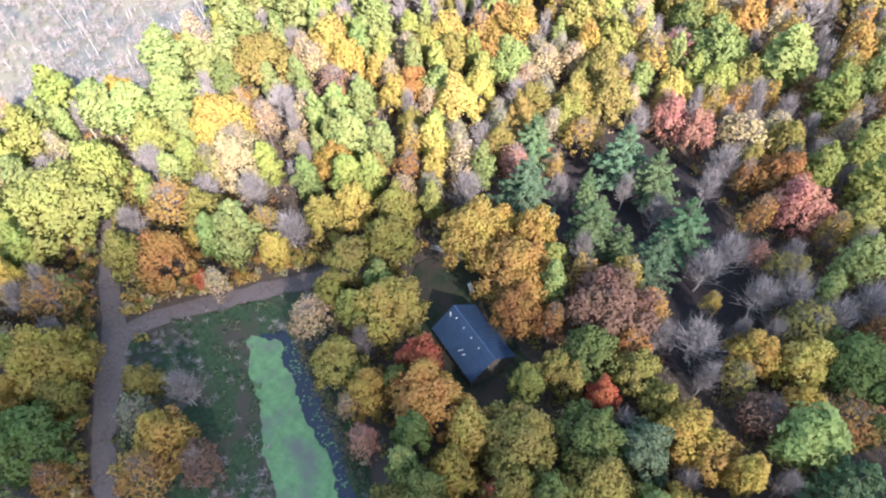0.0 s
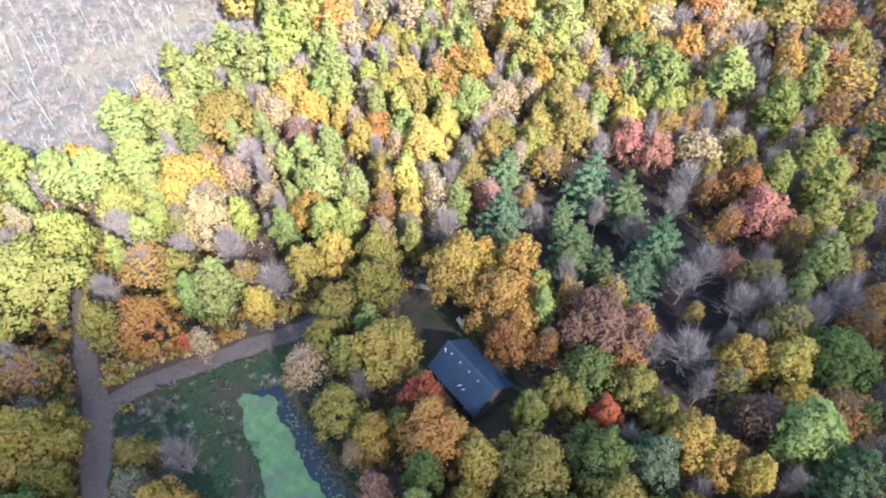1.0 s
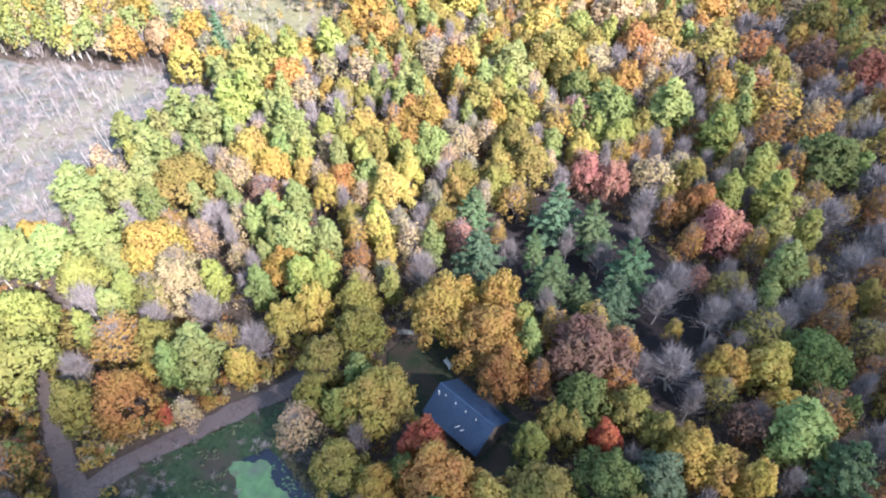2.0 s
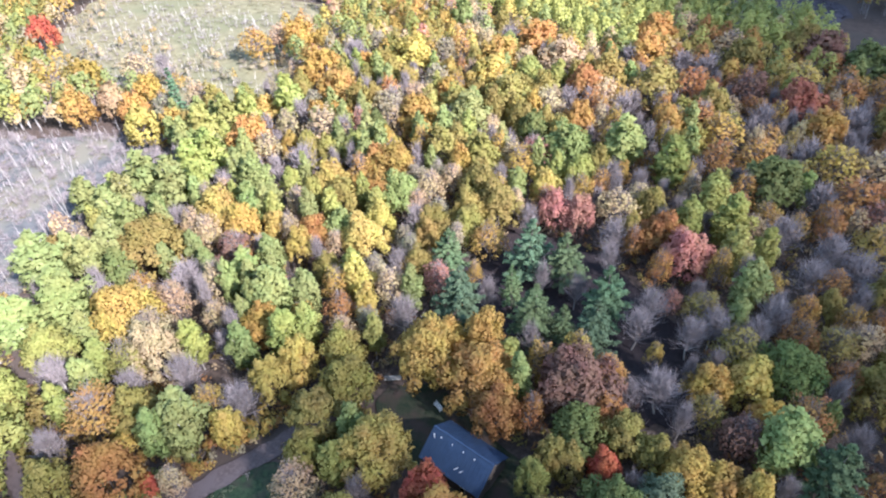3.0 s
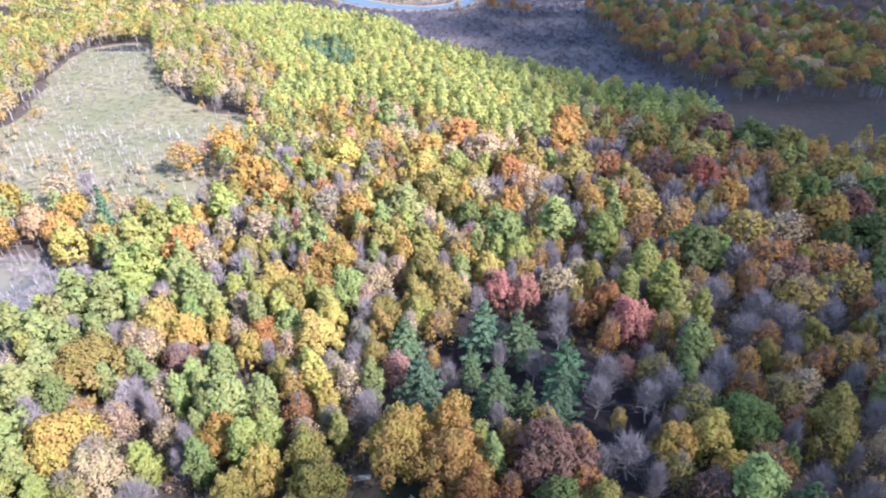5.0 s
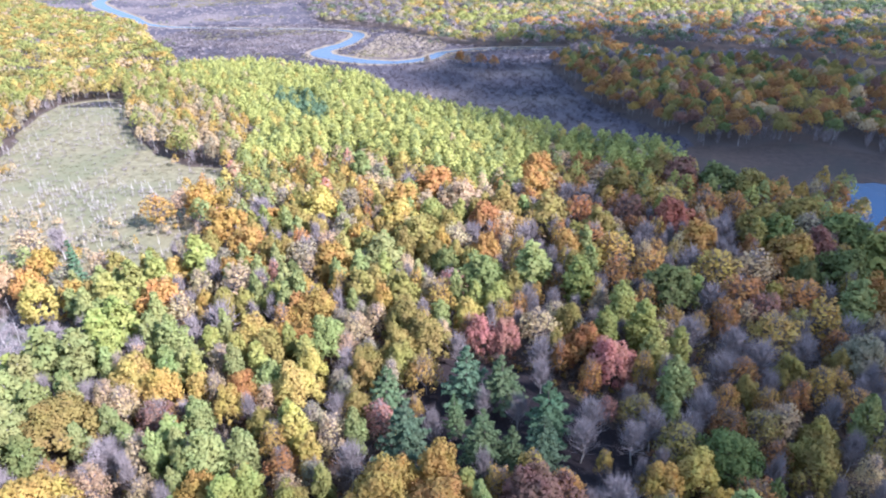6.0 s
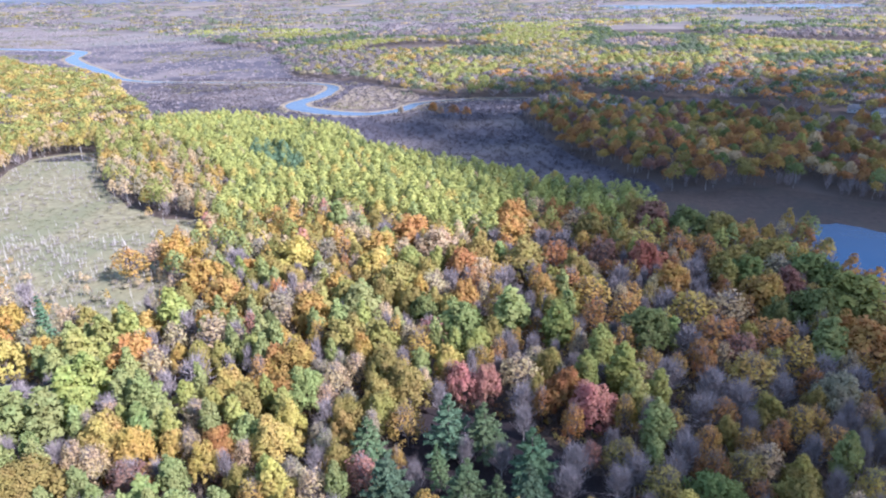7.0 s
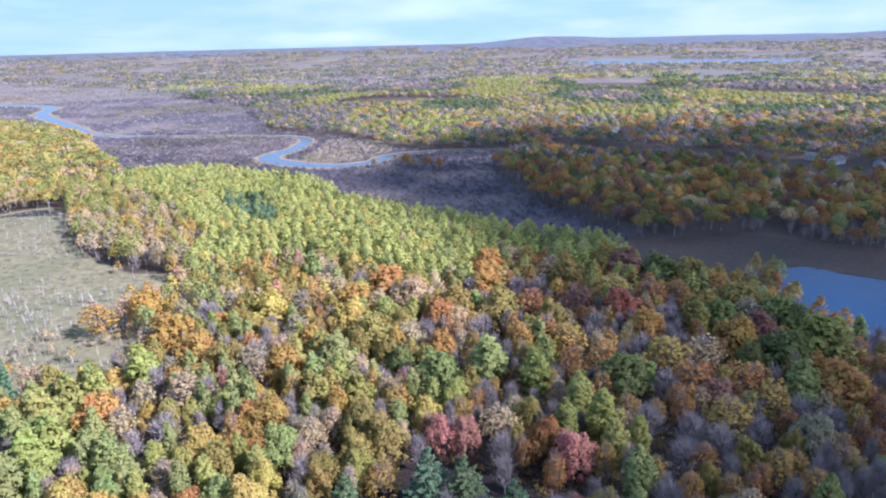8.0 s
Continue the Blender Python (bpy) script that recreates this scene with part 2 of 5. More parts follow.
def triangles(name, v, material):
    """A mesh of loose triangles from a flat array of corners."""
    me = bpy.data.meshes.new(name)
    me.vertices.add(len(v))
    me.vertices.foreach_set("co", v.astype(np.float32).ravel())
    me.loops.add(len(v))
    me.loops.foreach_set("vertex_index", np.arange(len(v), dtype=np.int32))
    me.polygons.add(len(v) // 3)
    me.polygons.foreach_set("loop_start", np.arange(0, len(v), 3, dtype=np.int32))
    me.update(calc_edges=True)
    me.materials.append(material)
    return me


def lobed_crown(rng, lobes, count, size, heart):
    """Leaf sprays over the skins of many lobes (centre, radii), most of them on top and outside."""
    weights = np.array([l[1][0] * l[1][2] for l in lobes])
    pick = rng.choice(len(lobes), count, p=weights / weights.sum())
    c, r = np.array([l[0] for l in lobes])[pick], np.array([l[1] for l in lobes])[pick]
    d = rng.normal(0, 1, (count, 3))
    d[:, 2] += 0.35
    d /= np.linalg.norm(d, axis=1)[:, None]
    depth = rng.uniform(0.35, 1.12, (count, 1)) ** 0.6
    spot = c + d * r * depth
    whole = spot - np.array(heart)
    whole /= np.linalg.norm(whole, axis=1)[:, None]
    out = 0.62 * d + 0.5 * whole
    return sprays("crown", rng, spot, out / np.linalg.norm(out, axis=1)[:, None], size, LEAF)


def broad_lobes(rng, h, r, base):
    """Lobes of a broad, uneven crown of height h, radius r and lower edge base."""
    top, lean = h - base, rng.uniform(-0.12, 0.12, 2) * r
    lobes = [((lean[0], lean[1], h - 0.30 * top), (0.42 * r, 0.42 * r, 0.27 * top))]
    for ring, count, z, rr, s in ((0.30, 6, 0.80, 0.24, 0.17), (0.54, 11, 0.64, 0.24, 0.17), (0.74, 14, 0.44, 0.23, 0.15), (0.80, 12, 0.22, 0.21, 0.14)):
        turn = rng.uniform(0, 6)
        for i in range(count):
            a = turn + 2 * math.pi * (i + rng.uniform(-0.35, 0.35)) / count
            q, k = ring * r * rng.uniform(0.72, 1.26), rng.uniform(0.6, 1.35)
            lobes.append(((lean[0] * z + q * math.cos(a), lean[1] * z + q * math.sin(a), base + top * (z + rng.uniform(-0.10, 0.10))), (rr * r * k, rr * r * k, s * top * k)))
    return lobes


def slim_lobes(rng, h, r, base):
    """Lobes of a slim crown: widest a third of the way up, drawn out to a soft tip."""
    lobes, top = [], h - base
    for i in range(30):
        f = (i + 0.5) / 30
        wide = 0.62 + 1.08 * f if f < 0.35 else max(0.2, 1 - ((f - 0.35) / 0.70) ** 2.2)
        a, q = i * 2.4 + rng.uniform(-0.4, 0.4), 0.60 * r * wide * rng.uniform(0.4, 1.2)
        k = rng.uniform(0.75, 1.25)
        lobes.append(((q * math.cos(a), q * math.sin(a), base + top * f * 0.95), ((0.40 * r * wide + 0.10) * k, (0.36 * r * wide + 0.10) * k, 0.085 * top * k)))
    return lobes


def trunk_mesh(rng, name, h, base, r, material, limbs=7, thick=0.17, reach=0.62):
    verts, faces = [], []
    bend = rng.uniform(-0.3, 0.3, 2)
    mid = (bend[0], bend[1], base)
    tube(verts, faces, (0, 0, -0.3), mid, thick, thick * 0.72, 7)
    tube(verts, faces, mid, (bend[0] * 0.4, bend[1] * 0.4, h * 0.9), thick * 0.72, thick * 0.15, 6)
    for i in range(limbs):
        a, f = 2.4 * i + rng.uniform(-0.3, 0.3), (i + 0.6) / limbs
        z = base + (h - base) * 0.6 * f
        q = r * reach * (1 - 0.45 * f) * rng.uniform(0.8, 1.1)
        tube(verts, faces, (bend[0] * (1 - f), bend[1] * (1 - f), z), (q * math.cos(a), q * math.sin(a), z + (h - base) * 0.26), thick * 0.42, thick * 0.1, 4)
    return mesh_of(name, verts, faces, material)


def twig_crown(rng, name, h, r, base, count, material, width=0.05):
    """Bare crown: forking branches, each ending in a fan of thin twigs."""
    verts, faces = [], []
    for i in range(count):
        a, f = rng.uniform(0, 2 * math.pi), rng.uniform(0, 1) ** 0.8
        z0 = base + (h - base) * 0.62 * f
        reach = r * (1 - 0.7 * f ** 1.4) * rng.uniform(0.25, 0.95)
        tip = Vector((reach * math.cos(a), reach * math.sin(a), z0 + (h - base) * rng.uniform(0.24, 0.38)))
        start = Vector((0, 0, z0))
        mid = start.lerp(tip, 0.5) + Vector(rng.normal(0, 0.12 * r, 3))
        for p, q, w in ((start, mid, width * 1.6), (mid, tip, width)):
            side = Vector(rng.normal(0, 1, 3)).cross(q - p).normalized() * w
            b = len(verts)
            verts += [tuple(p - side), tuple(p + side), tuple(q + side * 0.5), tuple(q - side * 0.5)]
            faces.append((b, b + 1, b + 2, b + 3))
        for k in range(6):
            s = mid.lerp(tip, rng.uniform(0.0, 0.9))
            q = s + Vector((tip - start).normalized() * r * 0.22) + Vector(rng.normal(0, 0.15 * r, 3)) + Vector((0, 0, 0.34 * r))
            side = Vector(rng.normal(0, 1, 3)).cross(q - s).normalized() * width * 0.6
            b = len(verts)
            verts += [tuple(s - side), tuple(s + side), tuple(q)]
            faces.append((b, b + 1, b + 2))
    return mesh_of(name, verts, faces, material)


def pine_crown(rng, name, h, r, base, whorls, per, needles, size):
    """Whorls of drooping boughs, each a feathered spray of needle tufts."""
    centres, normals = [], []
    for w in range(whorls):
        f = w / (whorls - 1)
        z, reach = base + (h - base) * f * 0.97, r * ((1 - f) ** 0.75 * 0.95 + 0.06)
        for k in range(per if f < 0.8 else 4):
            a = w * 1.3 + 2 * math.pi * (k + rng.uniform(-0.25, 0.25)) / per
            length = reach * rng.uniform(0.7, 1.2)
            for j in range(needles):
                t = rng.uniform(0.15, 1) ** 0.7
                spread = (0.06 + 0.16 * (1 - t)) * length
                off = rng.normal(0, 1, 2) * spread * 0.6
                centres.append((math.cos(a) * length * t - math.sin(a) * off[0], math.sin(a) * length * t + math.cos(a) * off[0],
                                z + length * 0.20 * t - 0.25 * abs(off[0]) + off[1] * 0.25))
                normals.append((0.3 * math.cos(a), 0.3 * math.sin(a), 1.0))
    up = np.array(normals)
    return sprays(name, rng, np.array(centres), up / np.linalg.norm(up, axis=1)[:, None], size, NEEDLE, 0.5, 0.6, 1.35)


KINDS = {}


def make_kinds():
    """Full and light crowns; the light ones serve the farther trees."""
    for kind, variants in (("maple", 5), ("aspen", 4), ("bare", 4), ("pine", 3), ("spruce", 1), ("half", 3), ("shrub", 3)):
        for tier in ("", "_light", "_dense"):
            if tier and (kind in ("pine", "spruce", "shrub") or tier == "_dense" and kind != "maple"):
                continue
            KINDS[kind + tier] = []
            few, big = {"": (1.0, 1.0), "_light": (0.5, 1.4), "_dense": (1.4, 0.86)}[tier]
            for i in range(variants):
                rng = np.random.default_rng(100 + i * 7 + len(kind) * 31)
                h, r = 10.0, 4.0
                if kind == "maple":
                    base = 1.9
                    crown = lobed_crown(rng, broad_lobes(rng, h, r, base), int(4300 * few), 0.40 * big, (0, 0, 5))
                    trunk = trunk_mesh(rng, "trunk", h, base, r, BARK)
                elif kind == "aspen":
                    r, base = 2.2, 2.2
                    crown = lobed_crown(rng, slim_lobes(rng, h, r, base), int(2700 * few), 0.35 * big, (0, 0, 5))
                    trunk = trunk_mesh(rng, "trunk", h, base, r, PALE_BARK, 5, 0.12)
                elif kind == "half":
                    r, base = 3.0, 2.6
                    crown = lobed_crown(rng, broad_lobes(rng, h, r, base), int(1600 * few), 0.30 * big, (0, 0, 5))
                    trunk = trunk_mesh(rng, "trunk", h, base, r, BARK, 9)
                    twigs = twig_crown(rng, "twig_crown", h * 0.98, r * 0.95, base, int(110 * (0.5 if tier else 1)), TWIG, 0.055 if tier else 0.03)
                elif kind == "bare":
                    r, base = 2.8, 2.2
                    crown = twig_crown(rng, "crown", h, r, base, int(190 * (0.5 if tier else 1)), TWIG, 0.058 if tier else 0.030)
                    trunk = trunk_mesh(rng, "trunk", h, base, r, PALE_BARK, 9, 0.12, 0.7)
                elif kind == "pine":
                    r, base = 3.6, 1.8
                    crown = pine_crown(rng, "crown", h, r, base, 11, 8, 50, 0.36)
                    trunk = trunk_mesh(rng, "trunk", h, base, 0.5, BARK, 0, 0.2)
                elif kind == "spruce":
                    r, base = 1.6, 0.8
                    crown = pine_crown(rng, "crown", h, r, base, 18, 6, 14, 0.35)
                    trunk = trunk_mesh(rng, "trunk", h, base, 0.5, BARK, 0, 0.15)
                else:
                    h, r, base = 3.0, 1.6, 0.3
                    crown = lobed_crown(rng, broad_lobes(rng, h, r, base), 900, 0.24, (0, 0, 1.4))
                    trunk = trunk_mesh(rng, "stem", h, base, r, BARK, 5, 0.06)
                KINDS[kind + tier].append((trunk, crown, twigs if kind == "half" else None, h, r))


make_kinds()
COLOURS = {
    "green": (0.19, 0.225, 0.078), "lime": (0.335, 0.345, 0.105), "pale": (0.30, 0.335, 0.125), "olive": (0.325, 0.272, 0.086), "yellow": (0.50, 0.41, 0.12),
    "gold": (0.46, 0.325, 0.092), "orange": (0.48, 0.285, 0.095), "rust": (0.38, 0.205, 0.078), "russet": (0.27, 0.155, 0.115), "red": (0.46, 0.15, 0.085),
    "pink": (0.48, 0.25, 0.19), "peach": (0.50, 0.39, 0.225), "straw": (0.35, 0.31, 0.20), "mauve": (0.25, 0.215, 0.22), "dull": (0.17, 0.20, 0.125), "spruce": (0.17, 0.25, 0.14), "grey": (0.3, 0.27, 0.27), "brick": (0.36, 0.15, 0.10), "glow": (0.46, 0.47, 0.145), "pine": (0.112, 0.16, 0.074), "bluepine": (0.102, 0.16, 0.088),
}
WORDS = {
    "green": "still green", "lime": "lime green and yellow", "pale": "pale yellow-green", "olive": "olive and dull gold", "yellow": "bright yellow",
    "gold": "golden", "orange": "orange", "rust": "rusty orange", "russet": "russet brown", "red": "scarlet", "pink": "pinkish red", "peach": "peach coloured",
    "grey": "leafless grey", "straw": "straw coloured", "mauve": "mauve brown", "dull": "dull green", "spruce": "grey-green", "brick": "brick red", "glow": "glowing yellow-green", "pine": "dark green", "bluepine": "blue-green",
}
NAMES = {"maple": ("broadleaf_tree", "broad maple in autumn leaf"), "aspen": ("aspen_tree", "slim aspen with an upright crown"),
         "half": ("thinning_tree", "tree with half its leaves fallen"), "bare": ("bare_tree", "leafless tree with fine twigs"),
         "pine": ("pine_tree", "white pine with tiered boughs"), "spruce": ("spruce_tree", "narrow spruce spire"), "shrub": ("shrub", "low shrub in autumn leaf")}
PLACED = []


def tree(kind, x, y, h, r, colour, rng=random):
    far_off = math.hypot(x + 10, y + 5) > 116 and kind + "_light" in KINDS
    tier = "_light" if far_off else "_dense" if kind == "maple" and r > 4.4 else ""
    trunk, crown, twigs, h0, r0 = rng.choice(KINDS[kind + tier])
    name, words = NAMES[kind]
    root = new(name)
    root.empty_display_size = 0.5
    tagged(root, f"{WORDS[colour]} {words}" if kind != "bare" else f"{words}, grey against the woods", "shrub" if kind == "shrub" else "tree", f"{name}s in the woods")
    root.matrix_basis = pose(x, y, 0, rng.uniform(-2, 2), rng.uniform(-2, 2), rng.uniform(0, 360)) @ Matrix.Diagonal((r / r0, r / r0, h / h0, 1))
    part("trunk", trunk, root)
    if twigs:
        part("twig_crown", twigs, root)
    leaves = part("crown", crown, root)
    c = COLOURS[colour]
    k = rng.uniform(0.86, 1.14)
    leaves.color = (min(1, c[0] * k * rng.uniform(0.94, 1.06)), min(1, c[1] * k * rng.uniform(0.94, 1.06)), c[2] * k, 1)
    PLACED.append((x, y, r))
    return root


# ---- the plan ----
BOG = [(-232, 327), (-262, 312), (-253, 271), (-236, 236), (-219, 200), (-214, 176), (-190, 132), (-165, 126), (-132, 117), (-113, 120), (-103, 136),
       (-121, 169), (-113, 190), (-124, 210), (-143, 215), (-175, 239), (-206, 281), (-216, 303)]
CLEARING = [(-127, 107), (-121, 102), (-114, 97), (-113, 84), (-119, 72), (-116, 62), (-114, 50), (-113, 40), (-120, 27), (-135, 18), (-190, 30), (-205, 84), (-160, 98), (-140, 104)]
MARSH_PLAN = [(-640, 830), (-554, 748), (-490, 712), (-432, 668), (-357, 578), (-288, 476), (-245, 412), (-175, 392), (-98, 350), (-70, 300), (2, 243), (50, 214), (64, 226), (60, 256), (30, 322), (16, 420), (45, 462),
              (59, 472), (0, 492), (-59, 508), (-121, 595), (-209, 654), (-310, 928), (-654, 1322), (-1336, 1884), (-1600, 1800), (-1000, 1100)]
MEADOW = [(62, 243), (77, 240), (110, 248), (157, 219), (260, 190), (240, 130), (136, 188), (115, 203), (102, 198), (76, 182), (58, 172), (46, 205)]
LAKE = [(97, 196), (115, 203), (136, 188), (200, 150), (215, 108), (150, 112), (118, 124), (98, 138), (89, 152), (92, 170)]
POND = [(-50.3, 18.6), (-48.5, 22.5), (-46.5, 22.8), (-41, 21), (-35, 18), (-30, 16), (-27, 13.2), (-23, 11), (-18, 8), (-18, -0.5), (-27, 2.5), (-34, 7.2), (-42, 12.4)]
YARD = [(-40, 45), (-33, 50), (-26, 46), (-13, 38.5), (-15, 31.5), (-25, 30), (-32, 36)]
HOMES = [(244, 397, 20, 9, 6.5), (236, 412, -35, 8, 6), (140, 566, 10, 9, 6.5), (223, 533, 40, 9, 6.5), (205, 552, -10, 8, 6), (262, 380, 70, 8, 6)]
BANKS = [(-65, 5), (-63, 14), (-56, 23), (-50, 30), (-44, 28), (-40, 24), (-22, 13), (-16, 8), (-17, -6), (-40, -10), (-54, -2)]
MAIN_ROAD = [(-30, -24, 3.2), (-40, -15, 3.2), (-49, -8, 3.2), (-54, -5, 3.2), (-59, -1, 3.4), (-65, 4, 4.2), (-70, 8, 3.6), (-77, 12, 3.0), (-84, 17, 2.6), (-91, 21, 2.2), (-97, 26, 2)]
DRIVE = [(-65, 4, 3.4), (-67, 8, 3.4), (-66, 11.5, 3.2), (-63, 16.5, 3), (-59.5, 21, 3), (-56, 26, 3), (-52, 31, 3), (-48, 36, 3), (-43.5, 40.5, 2.2)]
RIVER = [(-900, 1120, 23.4), (-788, 1082, 20.3), (-663, 1020, 18.7), (-590, 880, 17.2), (-457, 726, 13.3), (-378, 641, 7.8), (-267, 613, 5.5), (-189, 602, 4.7), (-150, 575, 9.4),
         (-146, 523, 12.5), (-158, 475, 15.6), (-130, 444, 15.6), (-94, 432, 11.7), (-71, 446, 10.9), (-58, 474, 7.8), (-21, 488, 4.7), (34, 486, 4.0), (80, 462, 4.0), (140, 420, 4.0)]
POINT_PLAN = [(-126, 520), (-122, 570), (-80, 555), (-62, 500), (-78, 462), (-100, 452), (-128, 462)]
SHADED_DUFF_PLAN = [(-27, 53), (-32, 71), (-33, 83), (-26, 94), (-8, 89), (4, 76), (10, 65), (10, 53), (2, 52), (-5, 61), (-22, 63)]
BOG_POOL = [(-258, 306), (-247, 319), (-230, 322), (-212, 313), (-222, 306), (-240, 307)]
SLOUGH = [(185, 366, 6), (205, 342, 12), (245, 318, 18), (300, 300, 22)]
BACK_MARSH = [(62, 478), (135, 428), (185, 378), (235, 338), (310, 300), (330, 335), (262, 378), (212, 420), (150, 468), (75, 515)]
FAR_LAKE = [(432, 2380), (490, 2760), (700, 2690), (960, 2560), (1280, 2270), (1080, 1880), (930, 1990), (760, 2080), (600, 2300)]
OPEN = [BOG, CLEARING, MARSH_PLAN, MEADOW, LAKE, POND, YARD, BANKS, FAR_LAKE, BACK_MARSH]
KEPT_CLEAR = [(-42, 46), (-33, 51), (-24, 47), (-10, 39), (-12, 29), (-26, 27), (-34, 32)]
OPEN.append(KEPT_CLEAR)
LINES = [line_points(MAIN_ROAD), line_points(DRIVE), line_points(RIVER), line_points(SLOUGH)]


def rise(d):
    """Height of the gently rising country towards the hills."""
    return 66.0 * np.clip((np.asarray(d, dtype=float) - 2850) / 1450, 0, 1.15) ** 1.15


def is_open(x, y, margin=0.0):
    if any(inside(x, y, p) for p in OPEN):
        return True
    if any((x - hx) ** 2 + (y - hy) ** 2 < 8 ** 2 or (abs(x - hx + 5) < 5 and -26 < y - hy < 0) for hx, hy, *_ in HOMES):
        return True
    return any((x - q.x) ** 2 + (y - q.y) ** 2 < (q.z / 2 + 1.2 + margin) ** 2 for line in LINES for q in line)


# ---- ground, roads and water ----
def ground_mesh():
    """One sheet to the horizon: rings that widen outwards, softly uneven near by."""
    verts, faces, n = [(-30, 40, -0.1)], [], 96
    radii = [6 * 1.085 ** i for i in range(83)]
    radii = [r for r in radii if r < 4700] + [4700]
    for k, r in enumerate(radii):
        for i in range(n):
            a = 2 * math.pi * i / n
            x, y = -30 + r * math.cos(a), 40 + r * math.sin(a)
            verts.append((x, y, -0.15 + 0.12 * noise.noise((x * 0.05, y * 0.05, 3)) - (0.15 if r > 300 else 0) + float(rise(math.hypot(x + 17, y + 15))) - (2 if r > 2500 else 0)))
            j = (i + 1) % n
            if k == 0:
                faces.append((0, 1 + i, 1 + j))
            else:
                a0, a1 = 1 + (k - 1) * n, 1 + k * n
                faces.append((a0 + i, a1 + i, a1 + j, a0 + j))
    return mesh_of("ground", verts, faces, LITTER, True)


structure("ground", ground_mesh(), "brown leaf litter and dull grass under the woods", "ground")
sheet("marsh", rounded(MARSH_PLAN, 5, 6, 1), 0.02, MARSH, "purple-brown leafless shrub marsh along the river", "marsh")
sheet("back_marsh", rounded(BACK_MARSH, 5, 4, 14), 0.03, BROWN_SEDGE, "brown marsh strip behind the wooded point", "marsh")
sheet("bog", rounded(BOG, 5, 4, 2), 0.04, SEDGE, "pale straw coloured sedge bog with dead stems", "bog")
sheet("bog_pool", rounded(BOG_POOL, 5, 2, 13), 0.07, POND_WATER, "black pool at the far end of the bog", "pool")
sheet("clearing", rounded(CLEARING, 5, 4, 3), 0.04, GREY_SEDGE, "greyish clearing with grey brush", "clearing")
sheet("meadow", rounded(MEADOW, 5, 3, 4), 0.06, BROWN_SEDGE, "brown wet meadow beside the lake", "meadow")
sheet("lake", rounded(LAKE, 6, 2, 5), 0.10, WATER, "dark blue lake water with small ripples", "lake")
sheet("pond_bank", rounded(BANKS, 5, 1.5, 6), 0.03, GRASS, "rough green and brown grass round the pond", "grass")
# Dark sheet painted where cloud and close trees shade the floor.
sheet("pine_shade_duff", rounded(SHADED_DUFF_PLAN, 5, 2.5, 16), 0.03, SHADED_DUFF, "needle and leaf duff under the pines, its shade painted dark", "forest floor")
sheet("yard", rounded(YARD, 5, 1.6, 7), 0.05, YARD_GRASS, "dull green yard with fallen leaves", "lawn")
sheet("pond", rounded(POND, 6, 0.8, 8), 0.09, POND_WATER, "still black pond water", "pond")
sheet("far_lake", rounded(FAR_LAKE, 6, 10, 9), 0.3, RIVER_WATER, "distant pale lake", "lake")
ribbon("river_bank", RIVER, 0.10, TAN, "tan sedge bank along the river", "river bank", grow=5, wobble=5)
sheet("river_point", rounded(POINT_PLAN, 5, 4, 12), 0.13, TAN, "tan sedge point inside the river bend", "river bank")
ribbon("river", RIVER, 0.16, RIVER_WATER, "winding pale blue river water", "river", wobble=1.5)
ribbon("slough", SLOUGH, 0.14, WATER, "narrow slough behind the wooded point", "water", wobble=2)
ribbon("road", MAIN_ROAD, 0.07, GRAVEL, "pinkish grey gravel road with worn edges", "road", wobble=0.6, crown=0.06)
ribbon("driveway", DRIVE, 0.075, GRAVEL, "pinkish gravel driveway to the barn", "driveway", wobble=0.5, crown=0.05)


# ---- the woods ----
def mixed(weights, rng):
    kinds = [w[0] for w in weights]
    return rng.choices(kinds, [w[1] for w in weights])[0]


DEFAULT = [(("maple", "gold"), 1.5), (("maple", "olive"), 2.4), (("half", "peach"), 1.8), (("aspen", "lime"), 1.5), (("aspen", "pale"), 1.6), (("maple", "yellow"), 0.9),
           (("bare", "grey"), 2.2), (("half", "orange"), 0.4), (("half", "pink"), 0.35), (("half", "gold"), 1.0), (("half", "straw"), 1.2)]
FRONT = [(("maple", "olive"), 3.2), (("maple", "gold"), 1.6), (("maple", "green"), 1.5), (("aspen", "pale"), 1), (("half", "rust"), 0.8), (("bare", "grey"), 0.8)]
SHADY = [(("bare", "grey"), 6.0), (("half", "rust"), 2.0), (("half", "orange"), 1.0), (("half", "olive"), 1.4), (("half", "peach"), 1.2), (("maple", "olive"), 1.2), (("aspen", "pale"), 0.5), (("half", "gold"), 1.6), (("maple", "rust"), 0.3), (("aspen", "lime"), 0.5)]
HOLLOW = [(("bare", "grey"), 1)]
LIME = [(("aspen", "glow"), 7), (("aspen", "lime"), 2.5), (("aspen", "pale"), 1.2), (("aspen", "yellow"), 0.8), (("aspen", "green"), 0.7), (("half", "peach"), 0.3)]
EDGE = [(("half", "peach"), 3), (("bare", "grey"), 2.5), (("maple", "gold"), 2), (("maple", "olive"), 1.2), (("half", "straw"), 1.5), (("aspen", "lime"), 1.8)]
POINT = [(("maple", "olive"), 2.8), (("half", "peach"), 0.9), (("maple", "lime"), 0.5), (("maple", "rust"), 2.0), (("maple", "gold"), 1.0), (("maple", "russet"), 1.0), (("maple", "orange"), 0.9), (("bare", "grey"), 1.6), (("maple", "green"), 1.3)]
BACK = [(("maple", "olive"), 2.2), (("maple", "mauve"), 2.4), (("maple", "dull"), 2.2), (("maple", "rust"), 1.5), (("bare", "grey"), 3), (("pine", "pine"), 1.2), (("maple", "orange"), 0.5)]
